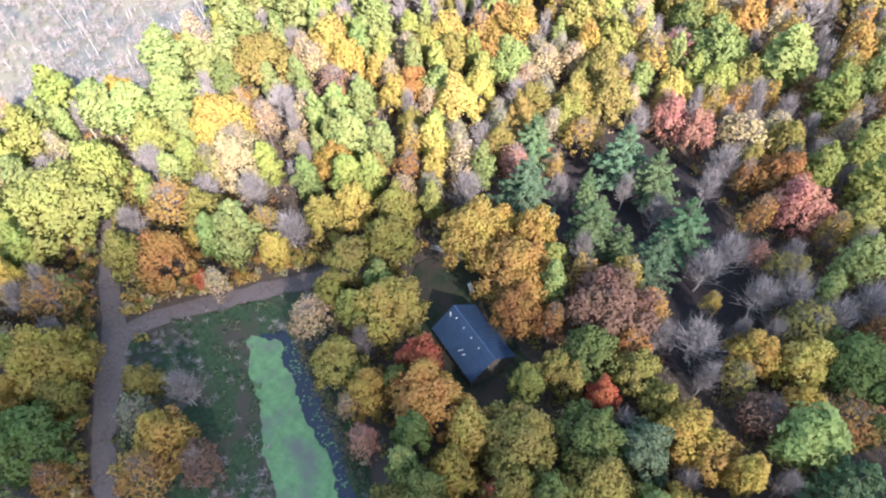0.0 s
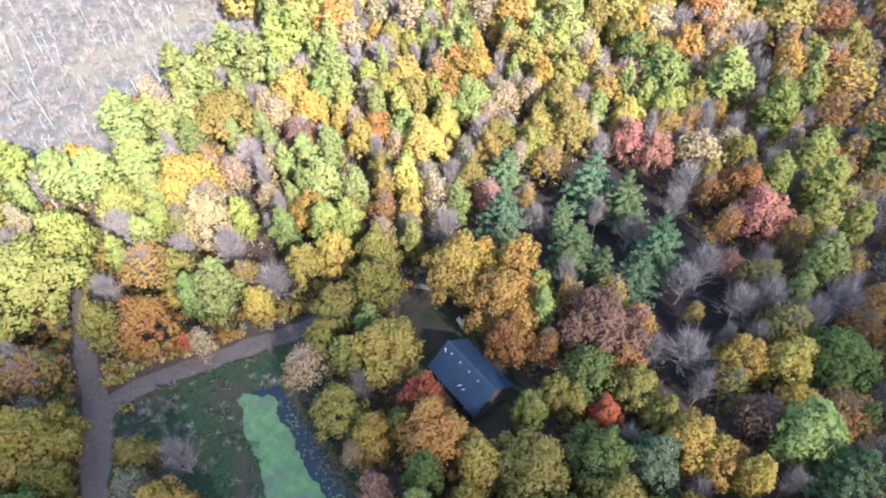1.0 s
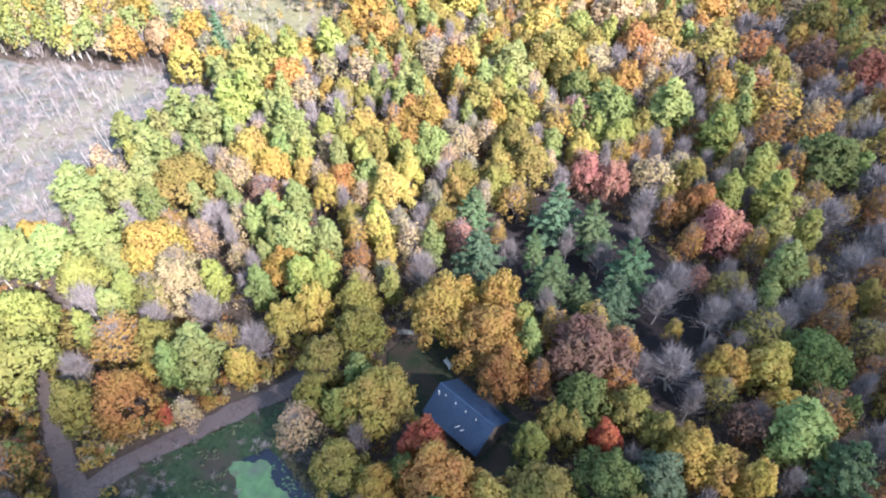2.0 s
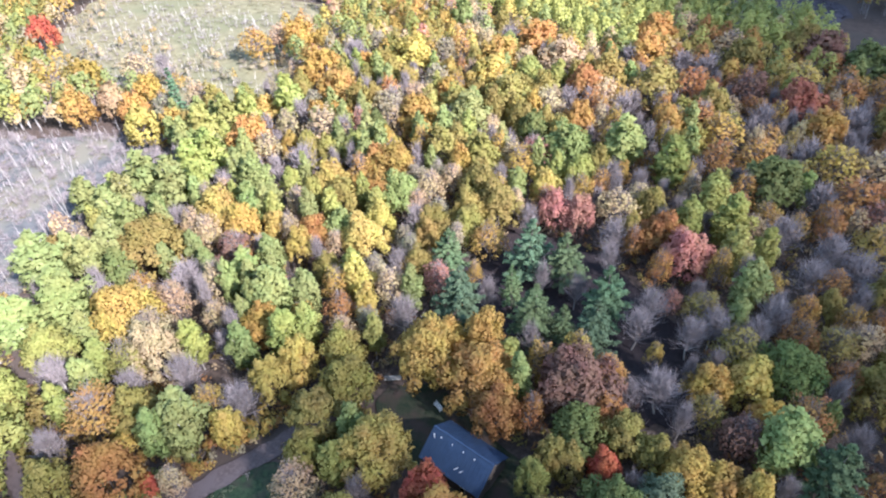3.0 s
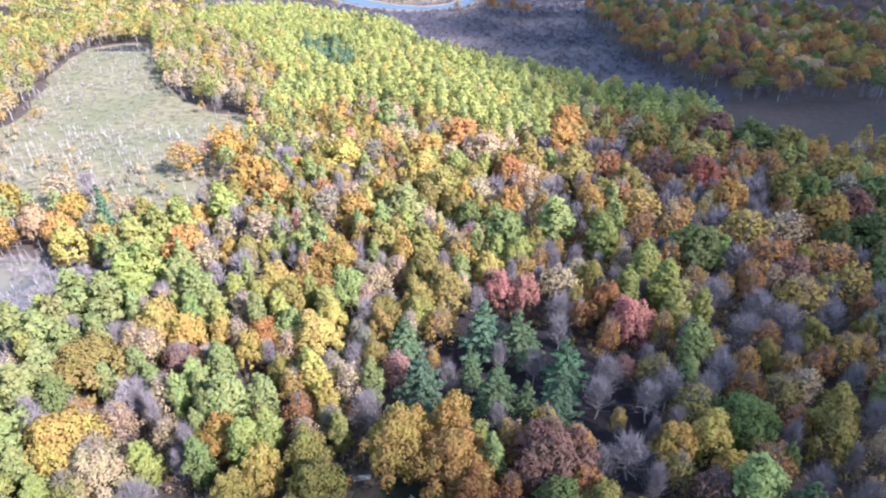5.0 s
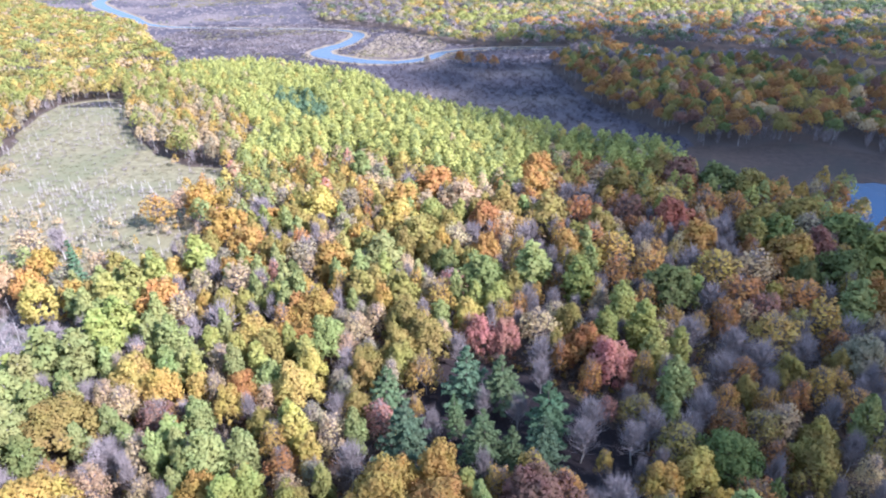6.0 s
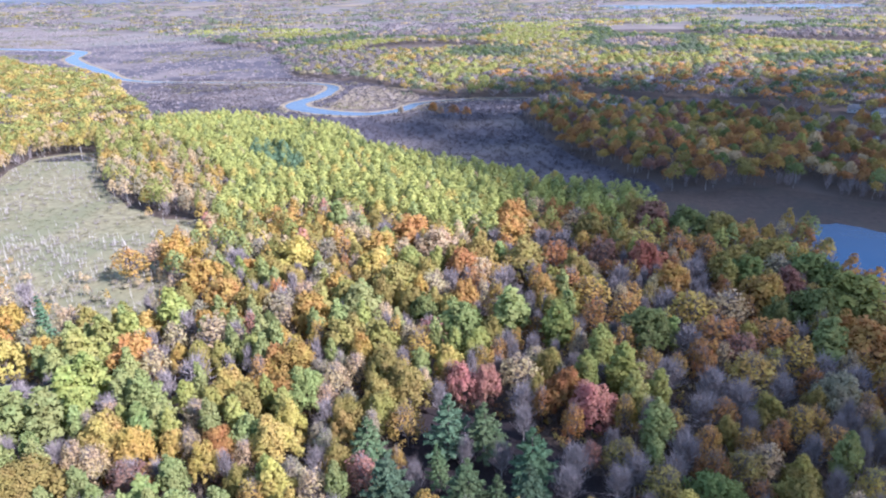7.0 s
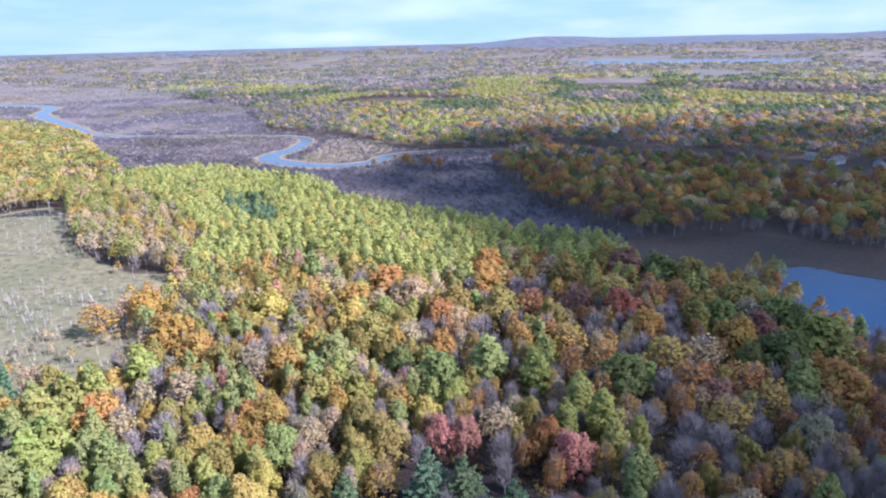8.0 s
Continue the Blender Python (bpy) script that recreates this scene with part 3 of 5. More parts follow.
LEFT = [(("aspen", "pale"), 3), (("aspen", "lime"), 2), (("bare", "grey"), 2.5), (("maple", "gold"), 0.8), (("half", "peach"), 1.2), (("maple", "olive"), 0.8)]
WEST = [(("maple", "lime"), 2.6), (("maple", "gold"), 1.6), (("half", "peach"), 0.8), (("bare", "grey"), 1.8), (("maple", "yellow"), 1.4), (("maple", "olive"), 1.4), (("aspen", "lime"), 1.6)]
BELT = [(("aspen", "lime"), 2.2), (("maple", "gold"), 1.0), (("maple", "olive"), 1.6), (("bare", "grey"), 2.5), (("maple", "straw"), 1.6), (("half", "peach"), 1.0), (("maple", "dull"), 1.6), (("maple", "mauve"), 1.2)]
FAR = [(("bare", "grey"), 3), (("maple", "mauve"), 3), (("maple", "straw"), 1.5), (("maple", "dull"), 2.2), (("maple", "olive"), 0.8)]
SPRUCES = [(("pine", "spruce"), 3), (("aspen", "lime"), 1)]
LIME_STAND = [(-112, 192), (-120, 240), (-150, 285), (-215, 345), (-222, 412), (-176, 394), (-98, 352), (-70, 302), (2, 245), (52, 216), (60, 185), (40, 190), (5, 204), (-12, 176), (-36, 192), (-77, 214)]
SPRUCE_STAND = [(-140, 300), (-118, 312), (-90, 262), (-98, 248)]


STAND_LIME = [(("aspen", "lime"), 4), (("maple", "straw"), 1.2), (("maple", "olive"), 1), (("bare", "grey"), 0.8)]
STAND_MAUVE = [(("bare", "grey"), 4), (("maple", "mauve"), 3), (("half", "peach"), 0.8), (("maple", "dull"), 0.6)]
STAND_DARK = [(("maple", "dull"), 3), (("pine", "pine"), 2), (("maple", "green"), 1), (("bare", "grey"), 1)]


def stand(x, y, else_mix):
    """Far woods grow in stands of one look."""
    n = noise.noise((x * 0.006, y * 0.0035, 4.2))
    return STAND_LIME if n > 0.2 else STAND_MAUVE if n < -0.26 else STAND_DARK if -0.26 < n < -0.06 else else_mix


def mix_at(x, y):
    d = math.hypot(x + 10, y + 5)
    if d > 1600:
        return FAR
    if inside(x, y, SPRUCE_STAND):
        return SPRUCES
    if inside(x, y, SHADED_DUFF_PLAN):
        return HOLLOW
    if inside(x, y, LIME_STAND):
        return LIME
    if y > 400 and x > -130:
        return BACK if y < 640 and x > 0 else stand(x, y, BELT)
    if x > 0 and y > 236:
        return POINT
    if x < -140 and y > 280 and x + 0.55 * y < -20:
        return WEST
    if y > 400:
        return stand(x, y, FAR)
    if x < -105 and y > 190:
        return EDGE
    if x > -34 and y < 46 + 0.1 * x:
        return FRONT
    if x > -18 and y < 240:
        return SHADY
    if x < -62 and y < 118:
        return LEFT
    return DEFAULT


SIZES = {"maple": (3.3, 9, 13), "aspen": (2.7, 10, 14), "bare": (2.7, 8, 11), "half": (2.8, 8.5, 11.5), "pine": (2.4, 9, 13)}


def fill_woods():
    rng = random.Random(5)
    for gx in range(-200, 140, 4):
        for gy in range(-52, 200, 4):
            x, y = gx + rng.uniform(-1.8, 1.8), gy + rng.uniform(-1.8, 1.8)
            d, a = math.hypot(x + 10, y + 5), math.degrees(math.atan2(x + 10, y + 5))
            if d > 176 or d < 16 or not (-95 < a < 46 or d < 45) or is_open(x, y, 2.3):
                continue
            if (x < -118 and 112 < y < 140) or any(is_open(x + u, y + v) for u, v in ((2.6, 0), (-2.6, 0), (0, 2.6), (0, -2.6))):
                continue
            if mix_at(x, y) is HOLLOW and rng.random() < 0.85:
                continue
            kind, colour = mixed(mix_at(x, y), rng)
            r, low, high = SIZES[kind]
            r *= rng.uniform(0.75, 1.2)
            if any((x - px) ** 2 + (y - py) ** 2 < (0.60 * (r + pr)) ** 2 for px, py, pr in PLACED):
                continue
            tree(kind, x, y, rng.uniform(low, high), r, colour, rng)


# ---- single trees of the near woods: x, y, height, crown radius ----
planted = random.Random(3)
for spot in ((25.1, 54.1, 11.5, 1.9), (-90.7, 52.2, 13.9, 3.5),):
    tree("aspen", *spot, "green", planted)
for spot in ((-114.7, 30.8, 14.4, 4.5), (-109.0, 21.5, 14.4, 4.5), (-92.4, 119.3, 16.2, 4.8), (-98.3, 110.7, 14.4, 3.6), (-103.2, 107.9, 15.1, 4.0), (-105.0, 100.3, 15.8, 4.6),
             (-97.0, 91.1, 15.4, 4.3), (-98.5, 85.4, 15.5, 4.3), (2.1, 113.4, 16.1, 4.7), (10.8, 103.8, 14.8, 3.8), (5.8, 94.5, 14, 3.4), (13.9, 95.2, 15.5, 4.3),
             (14.4, 87.1, 14.4, 3.6), (19.6, 89.5, 13.4, 2.9), (74.2, 126.3, 17, 6.0), (77.5, 123.5, 17, 5.8), (-53.6, 49.7, 13.2, 3.0), (-55.7, 46.8, 13.8, 3.4),):
    tree("aspen", *spot, "lime", planted)
for spot in ((-63.0, 28.8, 13.6, 3.7), (-104.5, 33.8, 14.4, 4.5), (-98.3, 36.8, 14.4, 4.5), (-98.6, 78.0, 16.3, 4.9), (-104.2, 77.8, 16.5, 5.0), (-88.3, 87.7, 13.8, 3.2),
             (-82.4, 85.6, 14.9, 3.9), (-64.3, 188.2, 16.1, 4.7), (-35.7, 116.4, 12.5, 2.3), (-8.2, 118.6, 17, 5.6), (60.4, 105.3, 15.7, 4.5), (-61.1, 26.7, 13.7, 3.1),
             (18.2, 47.7, 14.9, 4.5), (-106.0, 49.1, 16, 5.2), (-95.0, 43.1, 16, 5.3), (-112.5, 69.0, 14.4, 3.9), (-105.4, 67.7, 14.2, 3.7), (-98.3, 65.2, 14, 3.6),
             (-98.3, 58.6, 14.4, 3.9), (-99.0, 53.4, 14.1, 3.7), (-67.3, 63.6, 13.3, 3.1), (-61.4, 54.5, 15, 4.3), (-56.6, 57.3, 13.3, 3.1), (-61.7, 43.3, 12.8, 2.7),):
    tree("aspen", *spot, "pale", planted)
for spot in ((-64.8, 49.7, 11.7, 1.9), (16.0, 79.2, 14, 3.6),):
    tree("aspen", *spot, "pale", planted)
for spot in ((-49.5, 63.0, 13.4, 3.1), (-45.9, 57.6, 12.3, 2.4),):
    tree("aspen", *spot, "yellow", planted)
for spot in ((-73.6, 31.9, 10, 3.6), (-86.9, 31.0, 10, 4.4), (-67.7, 36.9, 10, 3.8), (-140.6, 133.2, 10.5, 4.5), (-89.8, 156.9, 10.5, 5.8), (-76.8, 133.8, 10.5, 4.3),
             (-77.5, 97.6, 10.5, 5.2), (-73.9, 112.5, 10.5, 3.8), (-88.2, 117.7, 10.5, 3.9), (-89.2, 83.3, 10.5, 3.5), (-22.9, 142.0, 10.5, 4.2), (-45.2, 83.1, 10.5, 3.1),
             (-7.4, 88.1, 10.5, 4.3), (-9.4, 172.6, 10.5, 5.8), (5.1, 172.8, 10.5, 5.9), (-8.7, 143.0, 10.5, 5.1), (12.2, 171.9, 10.5, 5.9), (23.3, 143.6, 10.5, 6.1),
             (45.1, 147.7, 10.5, 7.2), (32.3, 128.7, 10.5, 5.7), (42.4, 129.9, 10.5, 5.0), (32.5, 110.8, 10.5, 5.2), (57.6, 111.6, 10.5, 4.0), (55.9, 98.1, 10.5, 5.2),):
    tree("bare", *spot, "grey", planted)
for spot in ((60.6, 94.2, 10.5, 5.2), (23.7, 97.0, 10.5, 5.4), (31.6, 93.2, 10.5, 5.4), (44.2, 91.8, 10.5, 4.9), (-47.2, 179.9, 10.5, 4.6), (-69.7, 1.4, 9.5, 2.9),
             (-56.9, 34.8, 9.5, 4.3), (-34.5, 26.6, 9.5, 2.4), (-49.3, 7.0, 9.5, 3.4), (2.9, 53.9, 9.5, 4.9), (7.3, 66.3, 9.5, 4.3), (16.9, 68.7, 9.5, 4.0),
             (-1.3, 66.2, 9.5, 3.9), (5.9, 49.5, 9.5, 2.6), (-91.4, 70.2, 10, 3.3), (-80.0, 55.7, 10, 5.1), (-44.4, 69.4, 10, 3.2), (-39.6, 57.8, 10, 4.0),
             (0.8, 71.0, 10, 4.2), (10.8, 69.2, 10, 4.3), (20.2, 74.0, 10, 4.6), (27.6, 86.0, 10, 4.9), (35.8, 89.5, 10, 5.7),):
    tree("bare", *spot, "grey", planted)
for spot in ((-165.9, 116.4, 11.3, 4.8), (-122.5, 155.1, 11.7, 5.4), (-29.5, 108.5, 10.9, 4.1), (13.1, 133.0, 12.2, 6.1), (36.5, 124.4, 12.1, 6.0), (52.2, 102.2, 11.6, 5.2),
             (40.9, 97.2, 11.9, 5.7), (1.7, 62.1, 7.6, 1.4), (-29.9, 81.7, 10.1, 3.7), (-30.7, 72.5, 7.8, 1.6),):
    tree("half", *spot, "gold", planted)
for spot in ((-78.2, 36.4, 10.4, 3.5), (14.0, 64.9, 10.7, 4.3), (9.2, 72.9, 9.9, 3.5), (28.8, 69.5, 10.2, 3.9),):
    tree("half", *spot, "olive", planted)
for spot in ((-57.8, 164.9, 11.1, 4.3), (-63.1, 96.3, 10.5, 3.4), (-70.7, 193.9, 11, 4.2), (20.7, 124.0, 11.4, 4.8), (51.4, 111.4, 11.8, 5.5), (-75.7, 26.9, 11, 5.0),
             (-44.0, -2.8, 10.1, 3.7), (-87.7, 51.9, 9, 2.7),):
    tree("half", *spot, "orange", planted)
for spot in ((-147.1, 129.6, 11.5, 5.0), (-119.5, 119.0, 10.9, 4.0), (-69.5, 128.0, 10.5, 3.4), (-78.9, 110.8, 12.1, 6.0), (-87.8, 100.0, 10.7, 3.7), (-71.1, 82.1, 10.4, 3.2),
             (-61.3, 134.8, 10.7, 3.8), (-53.1, 174.7, 10.9, 4.0), (-39.5, 162.9, 10.7, 3.7), (-28.1, 137.2, 11.2, 4.5), (-15.8, 148.5, 11.1, 4.3), (-62.0, 131.4, 11, 4.1),
             (-63.8, 121.3, 10.7, 3.8), (-42.4, 99.2, 10.3, 3.0), (-46.4, 94.3, 10.8, 3.9), (-6.8, 97.0, 11.2, 4.6), (5.7, 200.1, 11.8, 5.5), (18.1, 188.5, 11.7, 5.3),
             (46.1, 124.6, 12, 5.8), (-118.5, 161.9, 10.7, 3.8), (-59.0, 20.9, 8.6, 2.0), (-43.1, 24.5, 9.7, 3.4), (-30.3, 18.4, 7.9, 1.8), (-107.1, 59.6, 9.6, 3.2),):
    tree("half", *spot, "peach", planted)
for spot in ((-77.7, 42.7, 10.9, 4.5), (-70.6, 49.4, 8.9, 2.6), (32.8, 71.6, 9.8, 3.5),):
    tree("half", *spot, "peach", planted)
for spot in ((-25.3, 16.1, 8.5, 2.3), (3.7, 74.1, 8.2, 2.0),):
    tree("half", *spot, "pink", planted)
for spot in ((-77.5, 8.2, 6.5, 1.7), (-8.8, 20.3, 8.1, 1.9),):
    tree("half", *spot, "red", planted)
for spot in ((-27.3, 114.3, 11, 4.2), (22.3, 159.3, 11.9, 5.6), (41.9, 105.9, 11.2, 4.4), (-39.4, 1.6, 9.2, 2.9), (13.7, 48.8, 9.9, 3.5), (-75.8, 64.9, 10.5, 4.1),):
    tree("half", *spot, "russet", planted)
for spot in ((6.7, 154.9, 12.3, 6.3), (9.6, 139.7, 11.5, 5.0), (44.9, 163.0, 12, 5.9), (53.2, 163.2, 11.5, 5.0), (8.9, 159.1, 11.3, 4.6), (11.8, 120.3, 11.2, 4.5),
             (38.8, 111.0, 12.1, 6.0), (-75.0, 5.1, 11, 4.5), (-53.0, -10.1, 8.9, 2.3), (22.4, 53.4, 10.5, 4.1), (-72.2, 63.7, 9.1, 2.8), (-50.3, 56.7, 9.3, 3.0),
             (30.7, 85.2, 9.4, 3.1),):
    tree("half", *spot, "rust", planted)
for spot in ((-123.5, 110.3, 11.1, 4.4), (-62.7, 162.6, 11.2, 4.6), (-60.7, 145.8, 11, 4.2), (-58.3, 188.1, 11.4, 4.8), (-67.2, 128.0, 11.3, 4.7), (-85.2, 164.6, 10.9, 4.0),
             (68.2, 148.1, 11.8, 5.6), (-50.9, 1.0, 9.3, 3.0), (-46.0, 78.1, 9, 2.7), (-44.7, 55.3, 8.8, 2.5),):
    tree("half", *spot, "straw", planted)
for spot in ((36.1, 168.3, 12.1, 5.9),):
    tree("half", *spot, "yellow", planted)
for spot in ((3.4, 35.7, 10.5, 4.0),):
    tree("maple", *spot, "dull", planted)
for spot in ((-33.0, 50.4, 13.3, 5.5), (-156.0, 119.6, 12.9, 5.1), (-133.5, 117.1, 12.2, 4.6), (-110.7, 161.1, 13.3, 5.7), (-117.2, 104.0, 10.9, 3.3), (-94.3, 141.4, 13.8, 6.9),
             (-46.6, 162.8, 13.8, 6.4), (-58.1, 122.0, 13.1, 5.5), (-56.2, 98.7, 13.1, 5.5), (-65.8, -1.7, 13, 5.3), (-67.5, -7.2, 9.2, 2.9), (-46.1, 1.3, 10.2, 3.8),
             (-14.1, 19.4, 9.7, 3.4), (6.6, 40.8, 10.6, 4.1), (10.7, 40.5, 9.8, 3.4), (17.6, 53.3, 9.3, 3.0), (9.7, 57.0, 9.8, 3.4), (-84.0, 44.0, 13, 6.1),):
    tree("maple", *spot, "gold", planted)
for spot in ((-66.6, 116.0, 10.7, 3.1), (-29.5, 125.1, 11.3, 3.7), (54.3, 183.3, 13.8, 7.2), (22.8, 112.6, 13.8, 6.8), (58.4, 144.2, 13.1, 5.5), (56.5, 122.0, 11.3, 3.7),
             (74.9, 144.5, 13.8, 6.9), (78.4, 141.1, 12.4, 4.8), (65.1, 122.2, 13.8, 6.8), (-27.4, 24.7, 8.6, 2.4), (-58.7, -10.0, 12.4, 5.5), (-8.4, 43.4, 10.8, 4.2),
             (-2.0, 32.8, 11.1, 4.5), (21.1, 62.2, 11.8, 5.0),):
    tree("maple", *spot, "green", planted)
for spot in ((-93.3, 24.9, 12.5, 4.1), (-67.4, 105.4, 11.2, 3.6), (-35.0, 152.2, 12.9, 5.3), (-16.4, 107.0, 11.7, 4.1), (-90.5, 15.2, 13, 8.6), (-13.2, 35.4, 8.5, 2.4),
             (-92.2, 34.8, 11.1, 4.1),):
    tree("maple", *spot, "lime", planted)
for spot in ((-46.4, 48.1, 10.8, 3.4), (33.4, 61.4, 11.7, 4.2), (-62.7, 86.1, 11.5, 3.9), (-69.1, 85.9, 10.4, 2.8), (-38.4, 138.8, 13.8, 6.2), (-51.2, 131.0, 12.5, 4.9),
             (-32.8, 128.8, 11.5, 3.9), (-38.8, 108.8, 12.5, 4.9), (-48.5, 110.6, 11.9, 4.3), (-13.1, 112.1, 11.5, 3.9), (-35.8, 96.7, 12.2, 4.6), (-35.9, 88.6, 11.3, 3.7),
             (-14.9, 158.8, 13.6, 6.0), (-1.6, 154.8, 13.8, 6.3), (21.1, 177.9, 13.7, 6.1), (12.2, 147.1, 12.8, 5.2), (38.4, 194.2, 13.7, 6.1), (63.1, 177.2, 13.8, 7.2),
             (55.9, 147.8, 13.8, 6.7), (68.4, 155.8, 13.8, 6.9), (39.0, 84.4, 10.9, 3.3), (-75.1, 16.3, 10, 3.1), (-61.8, -3.6, 9.8, 2.9), (-45.1, 35.9, 10.8, 4.2),):
    tree("maple", *spot, "olive", planted)
for spot in ((-42.9, 41.8, 10.9, 4.3), (-44.1, 30.4, 9, 2.8), (-35.2, 22.3, 10.2, 3.7), (-63.4, -2.7, 9.1, 2.5), (-54.5, 4.2, 8.9, 2.7), (-11.2, 39.2, 8.6, 2.5),
             (-8.8, 38.8, 8.5, 2.4), (-2.0, 45.0, 9.6, 3.3), (-9.4, 27.2, 11.9, 5.1), (1.1, 28.1, 11.3, 4.6), (-7.9, 22.3, 10.1, 3.7), (-91.0, 61.5, 13, 6.8),
             (-41.7, 83.1, 10.4, 3.6), (-56.7, 65.6, 9.5, 2.8), (-41.5, 70.6, 10, 3.2), (-30.7, 91.4, 12, 5.0), (-35.0, 84.2, 10.4, 3.6),):
    tree("maple", *spot, "olive", planted)
for spot in ((-23.7, 47.9, 13.4, 5.5), (-147.7, 104.5, 12, 4.4), (-131.5, 108.2, 11.6, 4.0), (-83.7, 130.9, 13.6, 6.0), (-59.9, 100.4, 11.8, 4.2), (-56.3, 90.2, 11.5, 3.9),
             (-37.4, 177.4, 13.8, 7.2), (-19.5, 131.7, 11.6, 4.0), (-4.7, 175.1, 13.5, 5.9), (2.4, 136.1, 11.7, 4.1), (36.9, 140.3, 12.8, 5.2), (56.7, 130.8, 13.8, 6.2),
             (68.2, 114.3, 11.7, 4.1), (69.9, 107.2, 13.8, 6.5), (-2.9, 192.9, 13.8, 6.2), (-93.5, 102.2, 13.1, 5.5), (-22.2, 24.7, 12, 5.2),):
    tree("maple", *spot, "orange", planted)
for spot in ((-45.6, 125.4, 13.4, 5.8), (-20.6, 117.2, 13.2, 5.6), (-51.5, 90.4, 12.1, 4.5), (-76.4, 6.8, 9, 2.4), (-59.3, 77.3, 10.3, 3.5),):
    tree("maple", *spot, "pale", planted)
for spot in ((-74.7, 39.8, 12.1, 4.5), (-141.2, 110.9, 11.4, 3.9), (-28.2, 165.3, 13.8, 7.2),):
    tree("maple", *spot, "peach", planted)
for spot in ((-19.7, 94.5, 11.1, 3.5), (-14.5, 93.7, 10.8, 3.2), (6.1, 85.8, 12.5, 4.9),):
    tree("maple", *spot, "pink", planted)
for spot in ((-194.8, 143.9, 13.5, 4.8), (-63.6, 20.8, 5.2, 1.4), (-26.0, 28.4, 11.6, 3.3), (-4.2, 39.6, 8.4, 2.3),):
    tree("maple", *spot, "red", planted)
tree("maple", 32.5, 153.3, 13.8, 6.0, "brick", planted)
for spot in ((-9.8, 50.9, 13.5, 6.3), (43.7, 188.6, 13.8, 7.1), (65.1, 135.8, 13, 5.4),):
    tree("maple", *spot, "russet", planted)
for spot in ((-20.4, 43.7, 11, 3.6), (-19.9, 150.4, 13.4, 5.8), (1.8, 90.3, 12.1, 4.5), (-67.3, 18.8, 12.2, 4.6), (-4.8, 48.2, 9.3, 3.0), (-64.0, 74.5, 10.3, 3.5),):
    tree("maple", *spot, "rust", planted)
for spot in ((53.8, 89.3, 12.3, 4.7),):
    tree("maple", *spot, "straw", planted)
for spot in ((-123.3, 100.8, 12.2, 4.6), (-72.1, 157.1, 13.8, 6.8), (-67.8, 91.9, 11.7, 4.1), (-45.5, 149.2, 13.8, 6.6), (-57.0, 30.6, 9.1, 2.5), (-55.0, 40.2, 9.6, 3.2),
             (-34.2, 32.0, 12.4, 5.5), (-15.6, 25.3, 9.8, 3.5), (15.3, 58.8, 10.4, 3.9), (-84.6, 73.6, 12.3, 5.2), (-72.5, 74.4, 9.6, 2.9), (-65.1, 70.3, 9.7, 3.0),
             (-53.5, 74.6, 11.5, 4.6),):
    tree("maple", *spot, "yellow", planted)
for spot in ((-31.2, 62.8, 14.6, 5.1), (-21.7, 78.5, 14.6, 5.0), (-6.5, 70.1, 14.2, 4.8), (-8.1, 62.7, 13.2, 4.0),):
    tree("pine", *spot, "bluepine", planted)
for spot in ((24.4, 45.0, 14.1, 4.7), (-36.2, 73.3, 13.5, 4.2), (-14.8, 77.3, 13.8, 4.4), (-17.7, 62.8, 14.3, 4.8), (-13.2, 62.5, 11.4, 2.7), (-23.1, 69.8, 11.1, 2.4),):
    tree("pine", *spot, "pine", planted)
for spot in ((-70.9, 25.0, 5.2, 2.0), (-57.0, 31.1, 7, 2.5),):
    tree("shrub", *spot, "gold", planted)
for spot in ((-86.0, 26.2, 6.7, 2.7),):
    tree("shrub", *spot, "olive", planted)
for spot in ((-73.4, 34.9, 4.3, 1.6),):
    tree("shrub", *spot, "orange", planted)

fill_woods()


def joined_cards(name, items, cards, size, colour, label, seed, loose=0.5):
    """Many far treetops of one colour as one object: leaf sprays over each top."""
    rng = np.random.default_rng(seed)
    n = len(items)
    it = np.repeat(np.array(items), cards, axis=0)
    d = rng.normal(0, 1, (n * cards, 3))
    d[:, 2] = np.abs(d[:, 2]) * 1.2 - 0.25
    d /= np.linalg.norm(d, axis=1)[:, None]
    slim = it[:, 3] < 0.33 * it[:, 2]
    # broad tops are made of seven lobes, slim ones taper to a point
    lobe = rng.normal(0, 1, (n * 7, 3))
    lobe /= np.linalg.norm(lobe, axis=1)[:, None]
    lobe[:, 2] = np.abs(lobe[:, 2]) - 0.3
    lobe[::7] = (0, 0, 0.55)
    off = lobe[np.repeat(np.arange(n), cards) * 7 + rng.integers(0, 7, n * cards)]
    lift = it[:, 4] if it.shape[1] > 4 else np.full(len(it), 0.5)
    rad = np.stack([it[:, 3], it[:, 3], it[:, 2] * (1 - lift)], 1)
    shell = rng.uniform(0.75, 1.05, (n * cards, 1))
    broad = off * rad * 0.6 + d * rad * 0.52 * shell
    spire = d * rad * shell
    spire[:, :2] *= (1.05 - 0.42 * np.clip(d[:, 2:3], 0, 1))
    c = np.stack([it[:, 0], it[:, 1], it[:, 2] * lift], 1) + np.where(slim[:, None], spire, broad)
    c[:, 2] += rise(np.hypot(it[:, 0] + 17, it[:, 1] + 15))
    out = np.where(slim[:, None], d, 0.6 * d + 0.5 * off) + np.array((0, 0, 0.1))
    ob = tagged(new(name, sprays(name, rng, c, out / np.linalg.norm(out, axis=1)[:, None], size, FAR_LEAF, loose)), label, "woods", kind="stuff")
    ob.color = (*COLOURS[colour], 1)
    return ob


